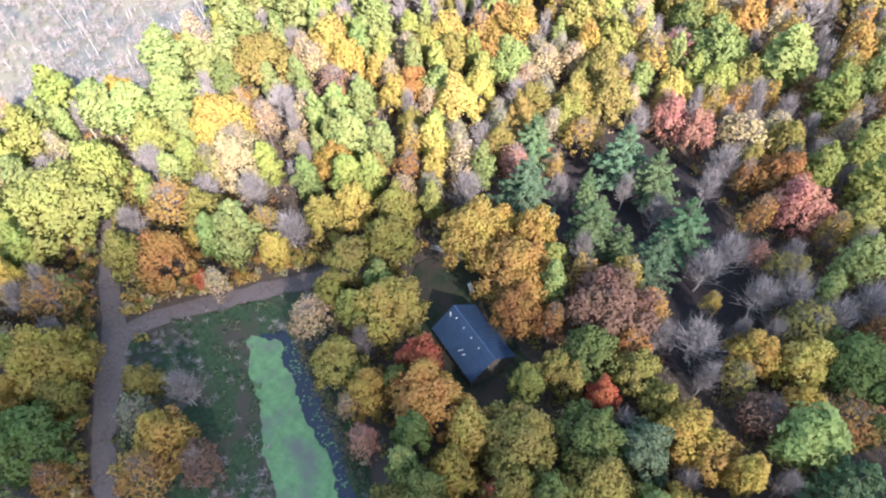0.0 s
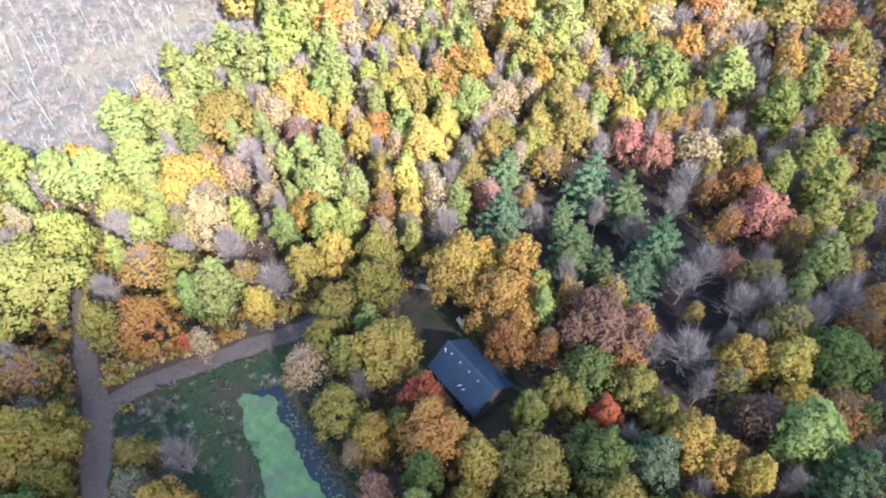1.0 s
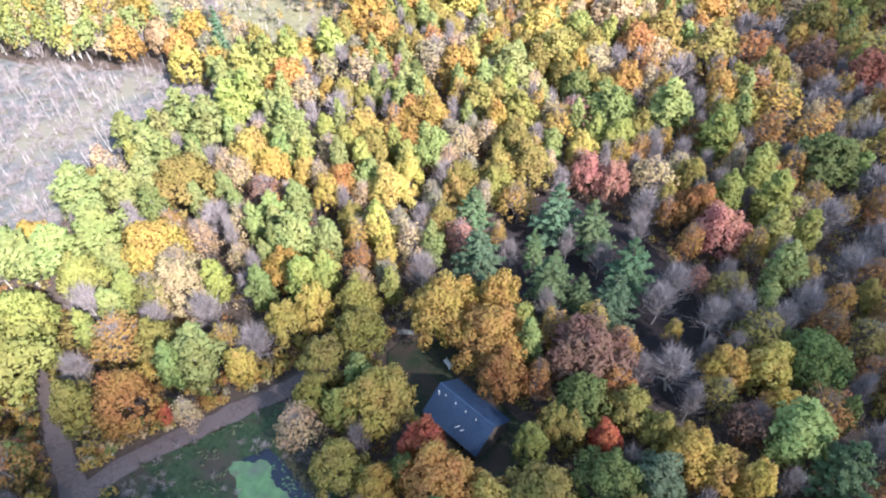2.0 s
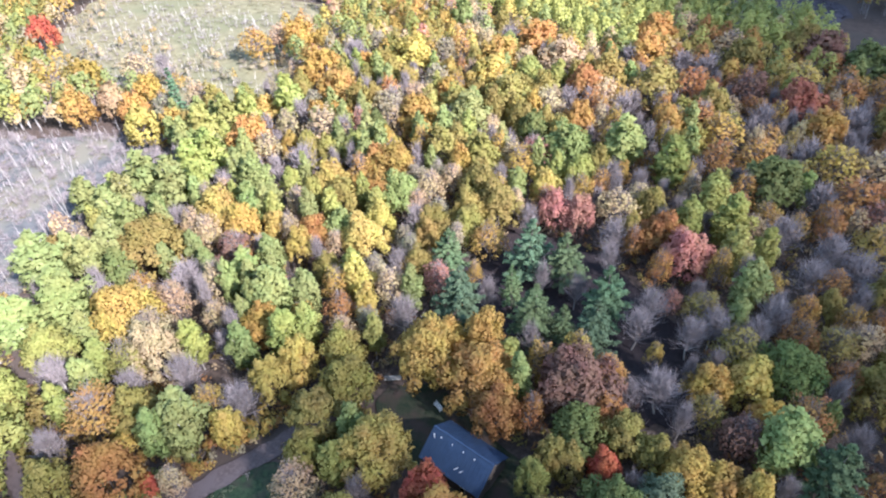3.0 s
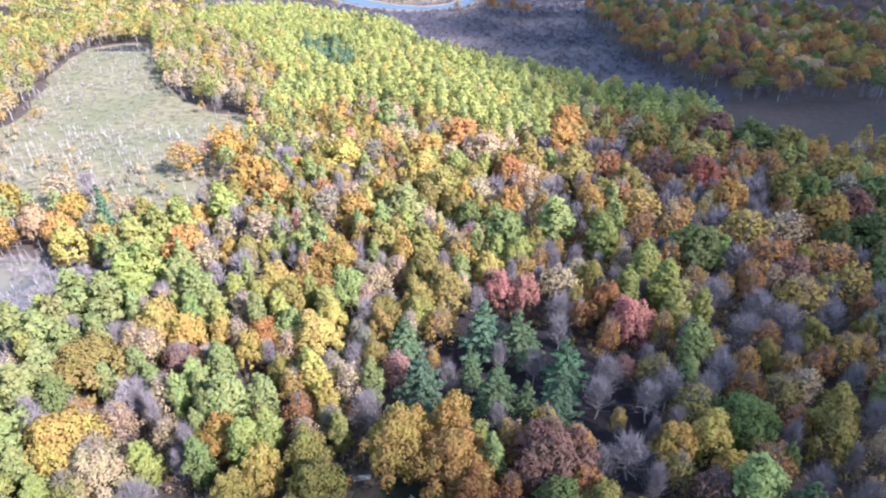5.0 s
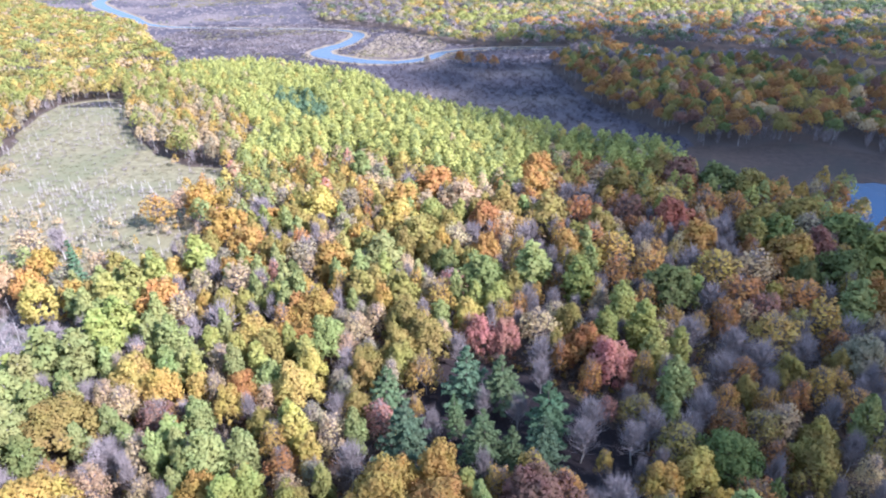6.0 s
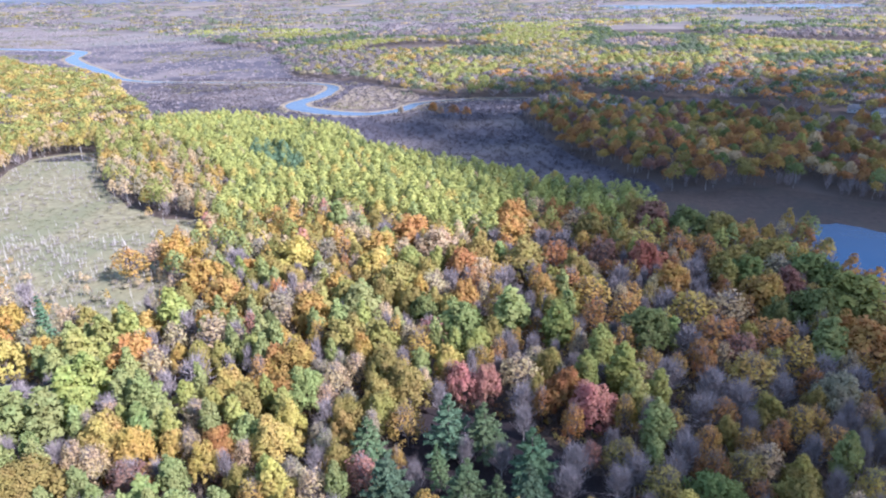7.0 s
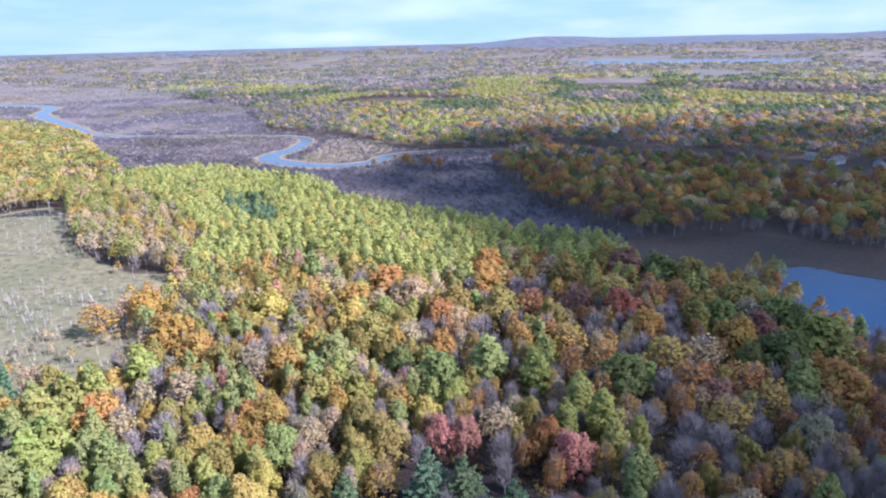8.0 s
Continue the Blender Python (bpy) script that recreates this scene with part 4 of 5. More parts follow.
def twig_field(name, items, twigs, width, label, material=TWIG, seed=4):
    """Many bare crowns or brush tufts as one object: thin upright blades that spread from each stem."""
    rng = np.random.default_rng(seed)
    it = np.repeat(np.array(items), twigs, axis=0)
    n = len(it)
    a, q = rng.uniform(0, 2 * math.pi, n), np.sqrt(rng.uniform(0, 1, n))
    low = rng.uniform(0.05, 0.6, n)
    p = np.stack([it[:, 0] + 0.25 * it[:, 3] * q * np.cos(a), it[:, 1] + 0.25 * it[:, 3] * q * np.sin(a), it[:, 2] * low], 1)
    top = np.stack([it[:, 0] + it[:, 3] * q * np.cos(a), it[:, 1] + it[:, 3] * q * np.sin(a), it[:, 2] * np.minimum(1, low + rng.uniform(0.25, 0.5, n)) * (1 - 0.25 * q * q)], 1)
    lift = rise(np.hypot(it[:, 0] + 17, it[:, 1] + 15))
    p[:, 2] += lift
    top[:, 2] += lift
    side = np.cross(top - p, rng.normal(0, 1, (n, 3)))
    side *= width / np.linalg.norm(side, axis=1)[:, None]
    v = np.stack([p - side, p + side, top], 1).reshape(-1, 3)
    return fast_mesh(name, v, material, label)


def fast_mesh(name, v, material, label, category="woods"):
    return tagged(new(name, triangles(name, v, material)), label, category, kind="stuff")


def belts():
    rng = random.Random(11)
    outer = [p for p in PLACED if math.hypot(p[0] + 10, p[1] + 5) > 168]
    for belt, near, far, step, cards, size, hh in (("farther_woods", 176, 440, 4.1, 165, 0.78, (8.0, 13.0)), ("distant_woods", 440, 1300, 9, 84, 1.5, (8, 12)),
                                                   ("horizon_woods", 1300, 4250, 34, 34, 4.2, (7, 11))):
        tops, bare, stems = {}, [], []
        x = -far
        while x < far:
            y = 0
            while y < far:
                px, py = x + rng.uniform(-0.5, 0.5) * step, y + rng.uniform(-0.5, 0.5) * step
                y += step
                d, a = math.hypot(px + 10, py + 5), math.degrees(math.atan2(px + 10, py + 5))
                if not near < d < far or not (-52 < a < 44 or (d < 300 and -78 < a < 0)) or (d > 440 and not -44 < a < 40):
                    continue
                if is_open(px, py) or (d < 260 and any((px - qx) ** 2 + (py - qy) ** 2 < (0.6 * qr + 1.4) ** 2 for qx, qy, qr in outer)):
                    continue
                if d > 600 and mix_at(px, py) is not WEST and noise.noise((px * 0.004, py * 0.004, 1.7)) > (0.38 if d < 1300 else 0.28 if d < 2300 else 0.2):
                    continue
                kind, colour = mixed(mix_at(px, py), rng)
                h = rng.uniform(*hh) if kind != "aspen" or near > 200 else rng.uniform(10.4, 12.4)
                if kind == "bare":
                    bare.append((px, py, h * 0.9, step * rng.uniform(0.5, 0.75)))
                    continue
                big = near < 200 and x > 0 and y > 236
                if big and rng.random() < 0.62:
                    continue
                wide = (1.25 if big else 1) * step * (rng.uniform(0.58, 0.78) if kind in ("aspen", "pine") else rng.uniform(0.55, 0.85))
                for k in range(2 if big else 1):
                    tops.setdefault(colour, []).append((px, py, h * (1.08 if kind == "aspen" else 1.02 if big else 1), wide, 0.63 if big else 0.55))
                if near < 200 and (is_open(px + 7, py - 9) or is_open(px - 9, py - 5)):
                    stems.append((px, py, h * 0.85, 0.6))
            x += step
        for i, (colour, items) in enumerate(sorted(tops.items())):
            joined_cards(belt, items, cards, size, colour, f"{WORDS[colour]} treetops of the {belt.replace('_', ' ')}", i + int(far))
        if bare:
            twig_field(belt, bare, {176: 60, 440: 30, 1300: 10}[near], {176: 0.07, 440: 0.22, 1300: 1.2}[near], f"leafless grey crowns of the {belt.replace('_', ' ')}")
        if stems:
            twig_field("edge_trunks", stems, 6, 0.15, "grey bare trunks along the edge of the woods", SNAG_BARK)


def undergrowth():
    rng = random.Random(17)
    brush, low = [], {}
    for i in range(18000):
        x, y = rng.uniform(-170, 110), rng.uniform(-30, 165)
        d, a = math.hypot(x + 10, y + 5), math.degrees(math.atan2(x + 10, y + 5))
        if d > 160 or not -97 < a < 48 or is_open(x, y, -0.4) or inside(x, y, SHADED_DUFF_PLAN):
            continue
        if rng.random() < 0.5:
            brush.append((x, y, rng.uniform(1.5, 5.5), rng.uniform(0.8, 1.9)))
        else:
            colour = rng.choice(("olive", "rust", "peach", "gold", "russet", "olive"))
            low.setdefault(colour, []).append((x, y, rng.uniform(0.9, 2.6), rng.uniform(0.6, 1.4)))
    twig_field("brush", brush, 24, 0.035, "grey-brown leafless brush under the trees", BARK)
    for i, (colour, items) in enumerate(sorted(low.items())):
        joined_cards("undergrowth", items, 20, 0.40, colour, f"{WORDS[colour]} low undergrowth between the trunks", 70 + i)


def bog_growth():
    rng = random.Random(23)
    stems, tufts, straw = [], [], []
    for plan, count in ((BOG, 4200), (CLEARING, 2600)):
        xs, ys = [p[0] for p in plan], [p[1] for p in plan]
        for i in range(count):
            x, y = rng.uniform(min(xs), max(xs)), rng.uniform(min(ys), max(ys))
            if not inside(x, y, plan):
                continue
            thick = noise.noise((x * 0.03, y * 0.03, 5)) + (0.55 if y < 190 else -0.15)
            if plan is CLEARING:
                tufts.append((x, y, rng.uniform(1.5, 4.0), rng.uniform(0.8, 2.0)))
            if rng.random() < (0.32 + 0.6 * thick) * (0.22 if plan is CLEARING else 1):
                stems.append((x, y, rng.uniform(3.5, 8), 0.5))
            if rng.random() < 0.5 + 0.5 * thick:
                tufts.append((x, y, rng.uniform(0.8, 2.2), rng.uniform(0.7, 2.0)))
            if plan is BOG or rng.random() < 0.3:
                straw.append((x, y, rng.uniform(0.3, 0.8), rng.uniform(0.8, 2.5)))
    bushes = {"peach": [], "gold": [], "straw": []}
    for i in range(420):
        x, y = rng.uniform(-215, -108), rng.uniform(130, 215)
        if inside(x, y, BOG) and noise.noise((x * 0.05, y * 0.05, 8)) + (165 - y) * 0.012 > 0.05:
            bushes[rng.choice(("peach", "gold", "straw", "straw"))].append((x, y, rng.uniform(2.0, 5.5), rng.uniform(0.8, 1.8)))
            tufts.append((x + 1, y, rng.uniform(2, 4.5), rng.uniform(1, 2)))
    for i, (colour, items) in enumerate(bushes.items()):
        joined_cards("bog_bushes", items, 60, 0.5, colour, f"{WORDS[colour]} young birches and bushes in the bog", 130 + i)
    twig_field("dead_stems", stems, 4, 0.05, "pale dead stems standing in the bog", PALE_BARK)
    twig_field("bog_brush", tufts, 22, 0.04, "grey leafless brush in the bog")
    twig_field("sedge_tufts", straw, 16, 0.06, "straw coloured sedge tufts", SEDGE)
    shrubs = []
    xs, ys = [p[0] for p in MARSH_PLAN], [p[1] for p in MARSH_PLAN]
    for i in range(19000):
        x, y = rng.uniform(-330, 90), rng.uniform(240, 640)
        if inside(x, y, MARSH_PLAN) and not any((x - q.x) ** 2 + (y - q.y) ** 2 < (q.z / 2 + 3) ** 2 for q in LINES[2]):
            shrubs.append((x, y, rng.uniform(1.0, 3.2), rng.uniform(1.2, 2.6)))
    twig_field("marsh_stems", [s for i, s in enumerate(shrubs) if i % 9 == 0], 3, 0.09, "pale dead stems standing in the marsh", TWIG)
    far_brush, sedge, green = [], [], []
    for i in range(30000):
        x, y = rng.uniform(-1300, 60), rng.uniform(420, 1900)
        if not inside(x, y, MARSH_PLAN) or any((x - q.x) ** 2 + (y - q.y) ** 2 < (q.z / 2 + 5) ** 2 for q in LINES[2]):
            continue
        band = noise.noise((x * 0.004, y * 0.011, 9)) + 0.5 * noise.noise((x * 0.02, y * 0.03, 2))
        if band > 0.25:
            sedge.append((x, y, rng.uniform(0.6, 1.4), rng.uniform(3, 7)))
        elif band < -0.42 and rng.random() < 0.5:
            green.append((x, y, rng.uniform(2, 5), rng.uniform(1.5, 3.5)))
        elif rng.random() < 0.75:
            far_brush.append((x, y, rng.uniform(1.2, 3.2), rng.uniform(2, 5)))
    twig_field("far_marsh_brush", far_brush, 9, 0.3, "purple-brown shrubs of the far marsh", TWIG, 6)
    twig_field("far_marsh_sedge", sedge, 9, 0.45, "pale straw sedge bands in the far marsh", SEDGE, 7)
    joined_cards("far_marsh_bushes", green, 26, 1.0, "dull", "dull green bushes in the far marsh", 190)
    twig_field("marsh_brush", shrubs, 14, 0.10, "purple-brown leafless shrubs of the marsh", MARSH)


def roadside():
    """Low leafy growth along the road and the driveway."""
    rng = random.Random(53)
    low = {}
    for line in LINES[:2]:
        for q in line:
            for i in range(9):
                a, off = rng.uniform(0, 2 * math.pi), q.z / 2 + rng.uniform(1.0, 5.5)
                x, y = q.x + off * math.cos(a), q.y + off * math.sin(a)
                if is_open(x, y, -0.6):
                    continue
                colour = rng.choice(("gold", "rust", "olive", "peach", "olive", "straw", "gold", "green"))
                low.setdefault(colour, []).append((x, y, rng.uniform(1.0, 3.4), rng.uniform(0.7, 1.5)))
    for i, (colour, items) in enumerate(sorted(low.items())):
        joined_cards("roadside_shrubs", items, 44, 0.38, colour, f"{WORDS[colour]} low shrubs along the gravel road", 170 + i)


belts()
roadside()
undergrowth()
bog_growth()


# ---- the cloud that shades the near woods ----
def cloud():
    """A broken cumulus far up towards the sun: many soft puffs, thin at the rim."""
    m, n, l = node_material("cloud")
    out, clear, white, blend = (n.new("ShaderNodeOutputMaterial"), n.new("ShaderNodeBsdfTransparent"), n.new("ShaderNodeBsdfTranslucent"), n.new("ShaderNodeMixShader"))
    white.inputs["Color"].default_value = (0.9, 0.9, 0.9, 1)
    blend.inputs["Fac"].default_value = 0.32
    l.new(clear.outputs["BSDF"], blend.inputs[1])
    l.new(white.outputs["BSDF"], blend.inputs[2])
    l.new(blend.outputs["Shader"], out.inputs["Surface"])
    plan = [(-150, -70), (-104, -16), (-86, 13), (-56, 26.5), (-29, 32), (-22, 48), (-27, 66), (-18, 92), (-5, 120), (0, 150), (-5, 190), (-26, 262), (-70, 330), (-66, 390), (-60, 470), (50, 575), (360, 530), (700, 450),
            (650, 0), (300, -250), (-60, -200)]
    thick = [(-10, 235), (-30, 350), (20, 420), (120, 440), (330, 400), (330, 200), (110, 215), (60, 225)]
    shift = TO_SUN * (430 / TO_SUN.z)
    ball = bmesh.new()
    bmesh.ops.create_icosphere(ball, subdivisions=1, radius=1)
    unit, corners = np.array([v.co[:] for v in ball.verts]), np.array([[v.index for v in f.verts] for f in ball.faces])
    ball.free()
    puffs = []
    for gx in range(-170, 700, 26):
        for gy in range(-240, 590, 26):
            rng = random.Random(gx * 1009 + gy)
            x, y = gx + rng.uniform(-12, 12), gy + rng.uniform(-12, 12)
            if inside(x, y, plan):
                for layer in range(2 if inside(x, y, thick) or rng.random() < 0.12 else 1):
                    s = rng.uniform(17, 30)
                    puffs.append((unit * np.array((s, s * rng.uniform(0.7, 1.1), s * 0.5)) + np.array((x + shift.x, y + shift.y, 430 + rng.uniform(-12, 12))))[corners].reshape(-1, 3))
    me = bpy.data.meshes.new("cloud")
    v = np.concatenate(puffs)
    me.from_pydata(v.tolist(), [], np.arange(len(v)).reshape(-1, 3).tolist())
    me.materials.append(m)
    tagged(new("cloud", me), "broken white cumulus cloud high in the sky", "cloud", kind="stuff")


cloud()


# ---- the barn and its yard ----
METAL = surface("roof_metal", (0.021, 0.040, 0.08), (0.036, 0.062, 0.118), 0.8, roughness=0.5, bump=0.03, scale2=0.25, patch=(0.029, 0.050, 0.092), specular=0.4)
BOARD = surface("weathered_boards", (0.06, 0.05, 0.042), (0.12, 0.10, 0.085), 3.0)
PALE_METAL = surface("pale_metal", (0.62, 0.63, 0.64), (0.78, 0.79, 0.80), 5.0, roughness=0.45, bump=0.02)
WHITE = surface("white_paint", (0.66, 0.66, 0.64), (0.80, 0.80, 0.78), 4.0, roughness=0.6, bump=0.05)
SAWN = surface("sawn_boards", (0.30, 0.27, 0.23), (0.46, 0.42, 0.36), 4.0)
SHINGLE = surface("grey_shingles", (0.09, 0.09, 0.10), (0.17, 0.17, 0.18), 2.0)
SIDING = surface("pale_siding", (0.34, 0.34, 0.35), (0.46, 0.46, 0.46), 3.0, roughness=0.7, bump=0.1)
STONE = surface("pale_stone", (0.35, 0.33, 0.30), (0.58, 0.56, 0.52), 6.0)
GLASS = water("window_glass", (0.02, 0.025, 0.03), 0.05, 2.0, 0.0)


def box(bm, x0, y0, z0, x1, y1, z1, m=None):
    vs = bmesh.ops.create_cube(bm, size=1, matrix=(m or Matrix()) @ Matrix.Translation(((x0 + x1) / 2, (y0 + y1) / 2, (z0 + z1) / 2)) @ Matrix.Diagonal((x1 - x0, y1 - y0, z1 - z0, 1)))["verts"]
    return vs


def piece(name, bm, material, parent, label="", bevel=0.0):
    if bevel:
        bmesh.ops.bevel(bm, geom=bm.edges[:], offset=bevel, segments=1, affect="EDGES")
    me = bpy.data.meshes.new(name)
    bm.to_mesh(me)
    bm.free()
    me.materials.append(material)
    return part(name, me, parent, label)


def empty(name, m, label, category, group=""):
    root = new(name)
    root.matrix_basis = m
    return tagged(root, label, category, group)


def gabled_house(name, m, length, width, eave, ridge, wall, roof, label, category, group="", overhang=0.35, ribs=0, windows=3):
    """A gabled building, its long side along x: walls, gables, two roof slopes, ridge cap, door and windows."""
    root = empty(name, m, label, category, group)
    hl, hw = length / 2, width / 2
    for s in (-1, 1):
        bm = bmesh.new()
        box(bm, -hl, s * hw - 0.08, 0, hl, s * hw + 0.08, eave)
        long_wall = piece("wall", bm, wall, root)
        for i in range(windows):
            x = -hl + length * (i + 0.5) / windows
            bm = bmesh.new()
            box(bm, x - 0.45, s * (hw + 0.10) - 0.03, 1.0, x + 0.45, s * (hw + 0.10) + 0.03, 2.1)
            piece("window", bm, WHITE, long_wall, bevel=0.02)
            bm = bmesh.new()
            box(bm, x - 0.36, s * (hw + 0.135) - 0.01, 1.1, x + 0.36, s * (hw + 0.135) + 0.01, 2.0)
            piece("pane", bm, GLASS, long_wall)
        bm = bmesh.new()
        loop = [bm.verts.new((s * hl, y, z)) for y, z in ((-hw, 0), (hw, 0), (hw, eave), (0, ridge - 0.1), (-hw, eave))]
        face = bm.faces.new(loop)
        out = bmesh.ops.extrude_face_region(bm, geom=[face])
        bmesh.ops.translate(bm, vec=(-s * 0.16, 0, 0), verts=[v for v in out["geom"] if isinstance(v, bmesh.types.BMVert)])
        gable = piece("gable_wall", bm, wall, root)
        if s > 0:
            bm = bmesh.new()
            box(bm, hl + 0.01, -1.2, 0.0, hl + 0.07, 1.2, 2.4)
            piece("door", bm, wall, gable, "wide plank door", 0.02)
        slope = math.atan2(ridge - eave, hw)
        run = (hw + overhang) / math.cos(slope)
        bm = bmesh.new()
        box(bm, -hl - overhang, -run, -0.06, hl + overhang, 0, 0.06)
        turn = Matrix.Translation((0, 0, ridge)) @ Matrix.Rotation(0 if s < 0 else math.pi, 4, "Z") @ Matrix.Rotation(slope, 4, "X")
        bmesh.ops.transform(bm, matrix=turn, verts=bm.verts[:])
        slab = piece("roof_slope", bm, roof, root)
        for k in range(ribs):
            x = -hl - overhang + (length + 2 * overhang) * (k + 0.5) / ribs
            bm = bmesh.new()
            box(bm, x - 0.03, -run, 0.062, x + 0.03, -0.20, 0.10)
            bmesh.ops.transform(bm, matrix=turn, verts=bm.verts[:])
            piece("seam", bm, roof, slab)
    bm = bmesh.new()
    box(bm, -hl - overhang, -0.18, ridge - 0.02, hl + overhang, 0.18, ridge + 0.12)
    piece("ridge_cap", bm, roof, root, bevel=0.05)
    return root


BARN = pose(-23.1, 36.9, 0, 0, 0, -21)
barn = gabled_house("barn", BARN, 9.6, 6.9, 3.0, 5.8, BOARD, METAL, "weathered board barn with a dark blue metal roof", "barn", ribs=16, windows=2)
for i in range(4):
    # roof vents along the slope that faces the pond, just below the ridge
    bm = bmesh.new()
    bmesh.ops.create_cone(bm, cap_ends=True, segments=10, radius1=0.06, radius2=0.05, depth=0.4, matrix=Matrix.Translation((-3.3 + 1.9 * i, -0.75, 5.32)))
    bmesh.ops.create_cone(bm, cap_ends=True, segments=10, radius1=0.09, radius2=0.03, depth=0.1, matrix=Matrix.Translation((-3.3 + 1.9 * i, -0.75, 5.60)))
    piece("roof_vent", bm, PALE_METAL, barn, "pale metal roof vent")
bm = bmesh.new()
bmesh.ops.create_cone(bm, cap_ends=True, segments=10, radius1=0.07, radius2=0.07, depth=0.9, matrix=Matrix.Translation((-4.3, -1.1, 5.4)))
bmesh.ops.create_cone(bm, cap_ends=True, segments=10, radius1=0.12, radius2=0.05, depth=0.16, matrix=Matrix.Translation((-4.3, -1.1, 5.93)))
piece("stove_pipe", bm, PALE_METAL, barn, "pale stove pipe with a cap")
for x, y, turn in ((0.7, -2.35, 62), (1.6, -2.25, 58)):
    bm = bmesh.new()
    box(bm, -0.5, -0.035, 0, 0.5, 0.035, 0.05, pose(x, y - 0.15, 3.92, 0, -8, turn) @ pose(0, 0, 0, 0, 0, 0))
    piece("roof_batten", bm, PALE_METAL, barn, "loose pale batten lying on the roof")


def bench(m):
    root = empty("bench", m, "white painted wooden bench on the yard", "bench")
    for i in range(3):
        bm = bmesh.new()
        box(bm, -0.95, -0.24 + 0.17 * i, 0.44, 0.95, -0.10 + 0.17 * i, 0.48)
        piece("seat_board", bm, WHITE, root, bevel=0.01)
    for x in (-0.75, 0.75):
        for y in (-0.2, 0.2):
            bm = bmesh.new()
            box(bm, x - 0.04, y - 0.04, 0, x + 0.04, y + 0.04, 0.44)
            piece("leg", bm, WHITE, root)
    for z in (0.66, 0.84):
        bm = bmesh.new()
        box(bm, -0.95, 0.24, z, 0.95, 0.28, z + 0.12)
        piece("back_board", bm, WHITE, root, bevel=0.01)


bench(pose(-29.6, 45.6, 0.06, 0, 0, -38))


def board_pile(m, boards, length, rng):
    root = empty("board_pile", m, "pile of pale sawn boards beside the driveway", "lumber")
    for i in range(boards):
        bm = bmesh.new()
        z = 0.05 * (i // 4)
        y = 0.24 * (i % 4) + rng.uniform(-0.03, 0.03)
        box(bm, -length / 2 + rng.uniform(-0.2, 0.1), y, z, length / 2 + rng.uniform(-0.1, 0.2), y + 0.2, z + 0.045)
        piece("board", bm, SAWN, root)


board_pile(pose(-38.4, 48.6, 0.08, 0, 0, 18), 16, 2.6, random.Random(2))
board_pile(pose(-35.0, 49.2, 0.08, 0, 0, -30), 8, 1.3, random.Random(4))


def boulder(x, y, s, seed):
    rng = np.random.default_rng(seed)
    bm = bmesh.new()
    bmesh.ops.create_icosphere(bm, subdivisions=2, radius=s)
    for v in bm.verts:
        v.co *= 0.8 + 0.4 * noise.noise(v.co * 1.7 + Vector((seed, 0, 0)))
        v.co.z *= 0.6
    me = bpy.data.meshes.new("boulder")
    bm.to_mesh(me)
    bm.free()
    me.materials.append(STONE)
    ob = tagged(new("boulder", me), "pale boulder at the fork of the gravel road", "rock")
    ob.matrix_basis = pose(x, y, s * 0.3, 0, 0, 40 * seed)


boulder(-68.6, 13.0, 0.45, 1)
boulder(-68.0, 13.5, 0.28, 2)


# ---- pond: algae mat and shore growth ----
MAT = [(-51, 18), (-47.8, 21.3), (-44.3, 19.3), (-39.6, 17), (-36.2, 15), (-31.2, 13.4), (-28.2, 11.8), (-24.2, 9.6), (-20, 6.8), (-20, -1), (-28, 1.5), (-31, 4.8), (-33, 6), (-37, 8), (-41, 11), (-45, 14)]
def ragged(outline, sizes):
    """The outline with lumps and nicks at several scales."""
    out = []
    for x, y in outline:
        for reach, grain in sizes:
            x += reach * noise.noise((x * grain, y * grain, 0.7))
            y += reach * noise.noise((x * grain, y * grain, 5.3))
        out.append((x, y))
    return out


sheet("algae", ragged(rounded(MAT, 16), ((0.9, 0.35), (0.4, 1.3), (0.18, 3.1))), 0.125, ALGAE, "green algae mat floating on the pond", "algae")


def algae_bits():
    """Small torn bits of the mat on the open water."""
    rng = np.random.default_rng(31)
    v = []
    for i in range(170):
        t = rng.random()
        x, y = -46.3 + 23 * t + rng.normal(0.2, 0.5), 21.4 - 11.5 * t + rng.normal(0.2, 0.5)
        if inside(x, y, POND):
            s = rng.uniform(0.05, 0.22)
            v += [(x + s * rng.uniform(0.5, 1.5) * math.cos(a), y + s * rng.uniform(0.5, 1.5) * math.sin(a), 0.132) for a in (0.3, 2.4, 4.5)]
    fast_mesh("algae_bits", np.array(v), ALGAE, "torn bits of drifting green algae", "algae")


algae_bits()


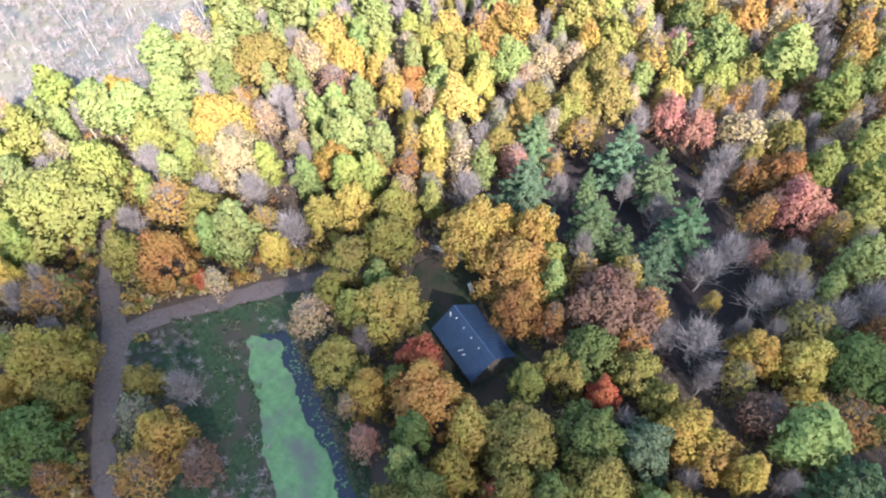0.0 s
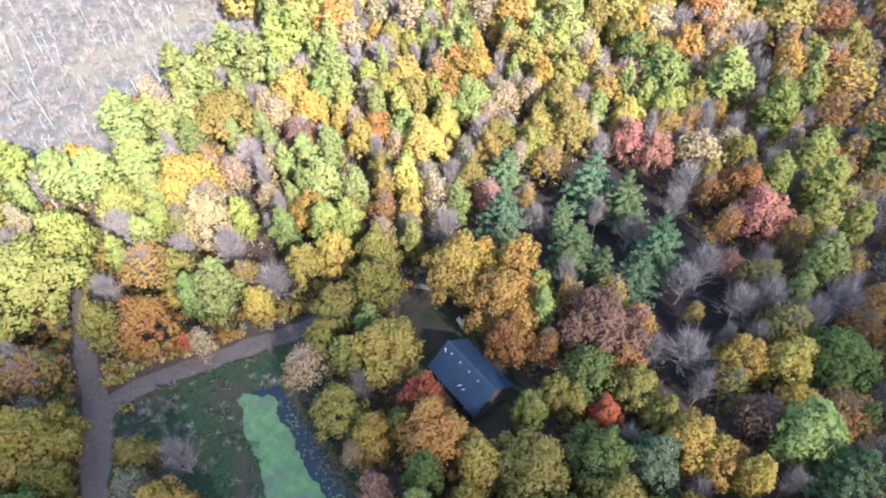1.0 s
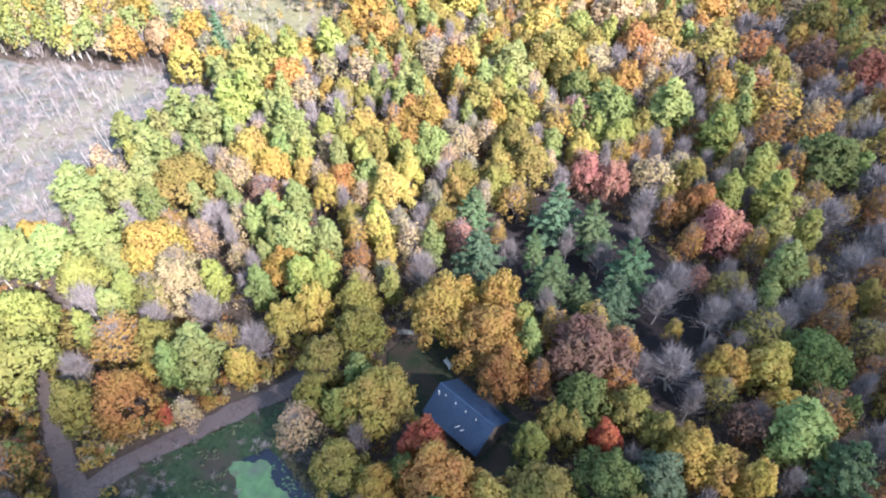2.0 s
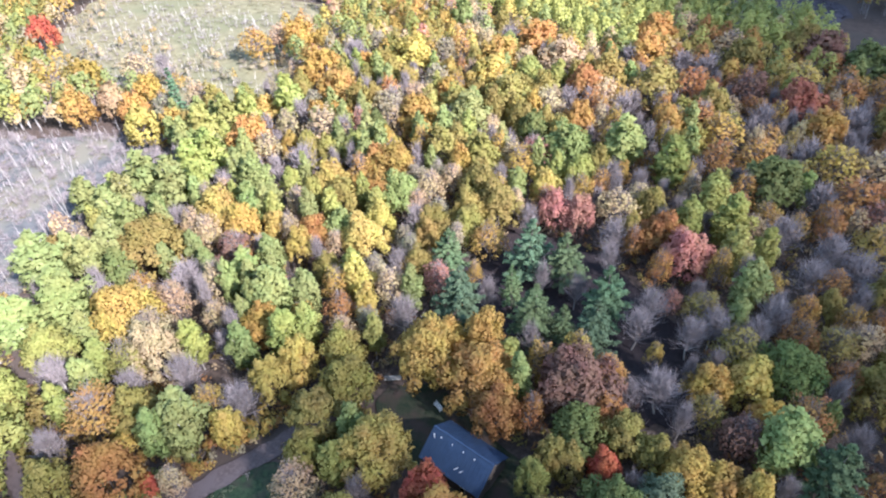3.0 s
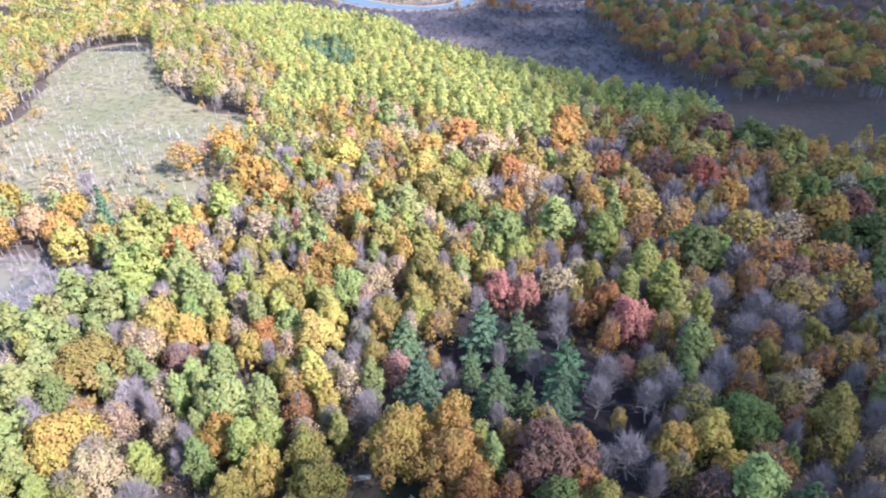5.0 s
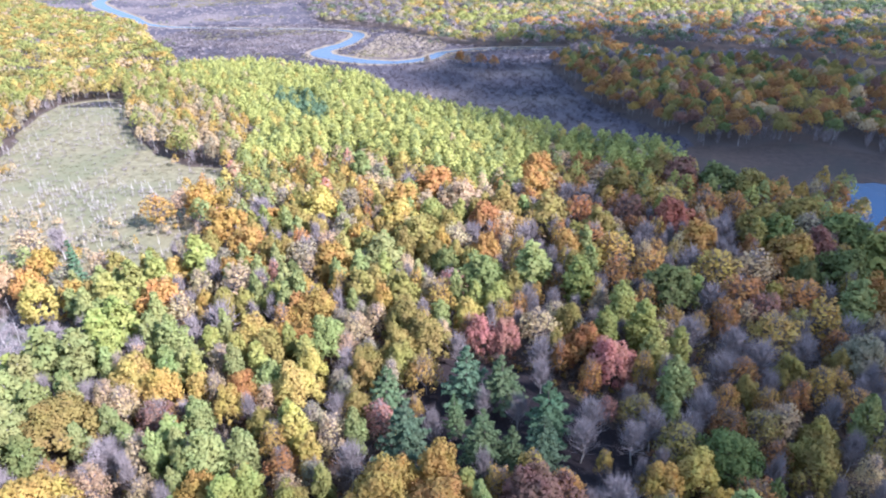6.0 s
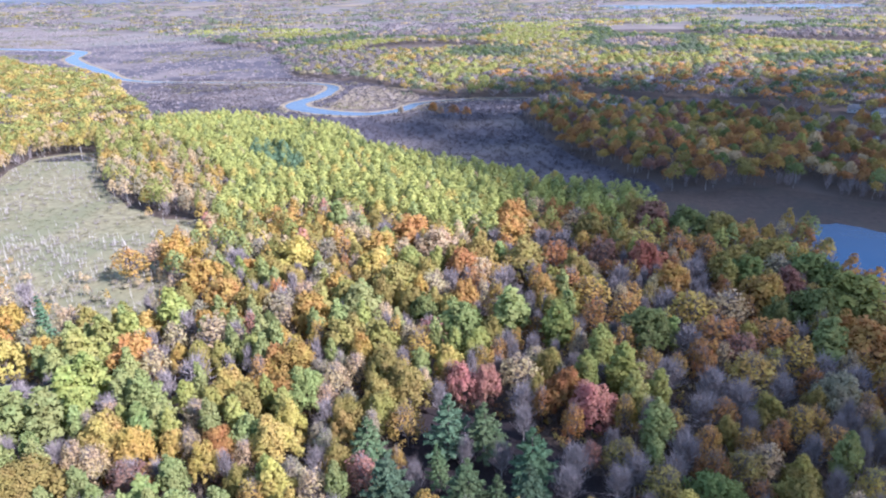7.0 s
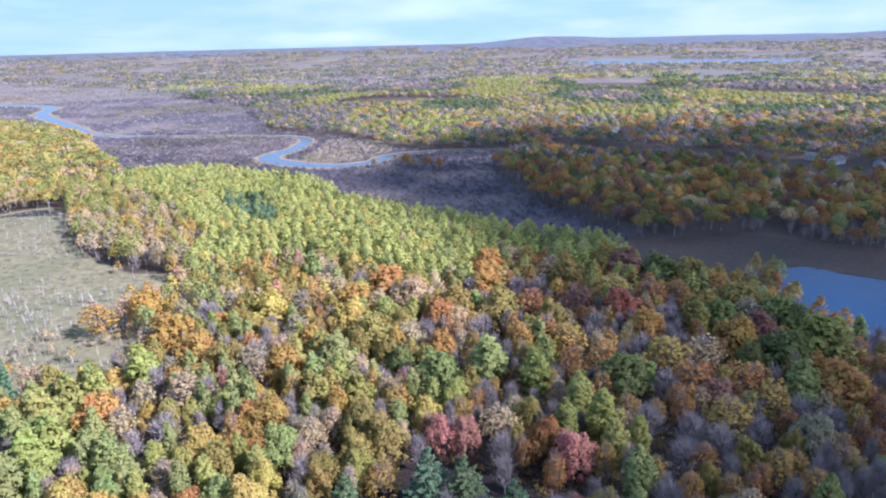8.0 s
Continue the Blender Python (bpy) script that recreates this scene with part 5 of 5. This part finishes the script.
def pond_brush():
    rng = random.Random(37)
    grey, low = [], []
    for i in range(1500):
        x, y = rng.uniform(-70, -16), rng.uniform(-12, 32)
        if not inside(x, y, BANKS) or inside(x, y, POND) or any((x - q.x) ** 2 + (y - q.y) ** 2 < (q.z / 2 + 0.4) ** 2 for line in LINES[:2] for q in line):
            continue
        thick = noise.noise((x * 0.12, y * 0.12, 2)) + (0.35 if x < -46 and y < 14 else 0)
        if rng.random() < 0.30 + 0.6 * thick:
            grey.append((x, y, rng.uniform(0.8, 2.6), rng.uniform(0.6, 1.4)))
        elif rng.random() < 0.4:
            low.append((x, y, rng.uniform(0.3, 0.9), rng.uniform(0.4, 1.1)))
    twig_field("pond_brush", grey, 30, 0.03, "grey-brown leafless brush round the pond")
    joined_cards("bank_grass", low, 26, 0.26, "dull", "rough green grass tufts round the pond", 88)
    reeds = []
    for i in range(420):
        t = rng.random()
        x, y = -46 + 23 * t + rng.uniform(-0.8, 0.8), 23.4 - 11.3 * t + rng.uniform(-0.8, 0.8)
        reeds.append((x, y, rng.uniform(0.6, 1.6), rng.uniform(0.3, 0.7)))
    twig_field("reeds", reeds, 12, 0.025, "dead straw reeds along the pond's edge", SEDGE)


pond_brush()

# ---- narrow spruces and dead trees at the bog ----
for x, y, h in ((-118.8, 109.6, 19.0), (-98.6, 134.0, 8.0)):
    tree("spruce", x, y, h, 0.14 * h, "bluepine", planted)


def snag(x, y, h, rng):
    root = empty("snag", pose(x, y, 0, rng.uniform(-9, 9), rng.uniform(-9, 9), rng.uniform(0, 360)), "pale dead tree standing bare at the clearing", "dead tree", "dead trees at the clearing")
    verts, faces = [], []
    tube(verts, faces, (0, 0, -0.2), (0, 0, h * 0.55), 0.10, 0.07, 6)
    tube(verts, faces, (0, 0, h * 0.55), (rng.uniform(-0.4, 0.4), rng.uniform(-0.4, 0.4), h), 0.07, 0.02, 6)
    part("trunk", mesh_of("trunk", verts, faces, SNAG_BARK), root)
    for i in range(5):
        verts, faces = [], []
        z, a = h * rng.uniform(0.4, 0.9), rng.uniform(0, 6.3)
        tube(verts, faces, (0, 0, z), (1.0 * math.cos(a), 1.0 * math.sin(a), z + rng.uniform(0.4, 1.2)), 0.045, 0.015, 4)
        part("branch", mesh_of("branch", verts, faces, TWIG), root)


snag_dice = random.Random(41)
for i in range(50):
    x, y = snag_dice.uniform(-175, -113), snag_dice.uniform(20, 106)
    if inside(x, y, CLEARING):
        snag(x, y, snag_dice.uniform(5, 12), snag_dice)

# ---- houses beyond the wooded point ----
for x, y, turn, l, w in HOMES:
    gabled_house("house", pose(x, y, 0, 0, 0, turn), l, w, 2.9, 5.4, SIDING, SHINGLE, "pale grey house with a grey shingle roof among trees", "house", "houses across the water")


# ---- far fields, hills ----
def hills():
    """Low wooded ridges at the horizon, with haze painted into their blue."""
    verts, faces = [], []
    cols = 120
    for i in range(cols + 1):
        a = radians(-50 + 96 * i / cols)
        for k, (d, f) in enumerate(((3850, 0.0), (4050, 0.5), (4300, 1.0), (4600, 0.3))):
            h = 16 + 14 * noise.noise((a * 5, 0.3, 2)) + 6 * noise.noise((a * 21, 4, k)) + 32 * math.exp(-((math.degrees(a) - 8.5) / 4.2) ** 2) + (12 if a > 0.25 else 12 * max(0, a / 0.25))
            verts.append((-17 + d * math.sin(a), -15 + d * math.cos(a), -1 + max(0.5, h * 0.8) * f + float(rise(d))))
            if i and k:
                b = i * 4 + k
                faces.append((b - 5, b - 1, b, b - 4))
    structure("hills", mesh_of("hills", verts, faces, HILL, True), "low wooded hills along the horizon, tinted blue for haze", "hills")


hills()


def far_plain():
    """Open farmland and marsh between the far woods, out to the hills."""
    verts, faces, cols = [], [], 48
    for i in range(cols + 1):
        a = radians(-50 + 96 * i / cols)
        for k, d in enumerate((1320, 1600, 1900, 2300, 2850, 2950, 3080, 3220, 3360, 3500, 3640, 3780, 3920, 4060)):
            verts.append((-17 + d * math.sin(a), -15 + d * math.cos(a), 0.15 + float(rise(d))))
            if i and k:
                q = i * 14 + k
                faces.append((q - 15, q - 1, q, q - 14))
    structure("far_plain", mesh_of("far_plain", verts, faces, FAR_PLAIN), "patchwork of tan fields and grey marsh far off", "fields")


far_plain()
tree("maple", -46, 431, 8.0, 3.4, "rust", planted)
for x, y, h, r, colour in ((-31, 412, 10, 4.0, "rust"), (-22, 408, 9, 3.6, "orange"), (-40, 415, 8, 3.2, "peach"), (-68, 423, 7, 3.0, "straw")):
    tree("half", x, y, h, r, colour, planted)
for i, (x, y, l, w, turn) in enumerate(((-1150, 2520, 420, 90, 8), (-600, 1900, 500, 60, -5), (300, 1500, 180, 60, 12), (-200, 3150, 900, 90, 0), (1200, 3000, 700, 90, -22), (-1100, 3250, 900, 80, 18), (-2100, 2700, 700, 90, 36), (300, 3600, 1200, 60, -4), (1900, 2800, 600, 70, -34), (-700, 3700, 1000, 50, 10))):
    c, s = math.cos(radians(turn)), math.sin(radians(turn))
    corners = [(x + l * u * c - w * v * s, y + l * u * s + w * v * c) for u, v in ((-0.5, -0.5), (0, -0.6), (0.5, -0.4), (0.55, 0.4), (0, 0.5), (-0.5, 0.6))]
    field = sheet("far_field", rounded(corners, 4, 6, i), 0.5, TAN, "pale tan field far off", "field")
    for v in field.data.vertices:
        v.co.z += 1.5 + float(rise(math.hypot(v.co.x + 17, v.co.y + 15)))
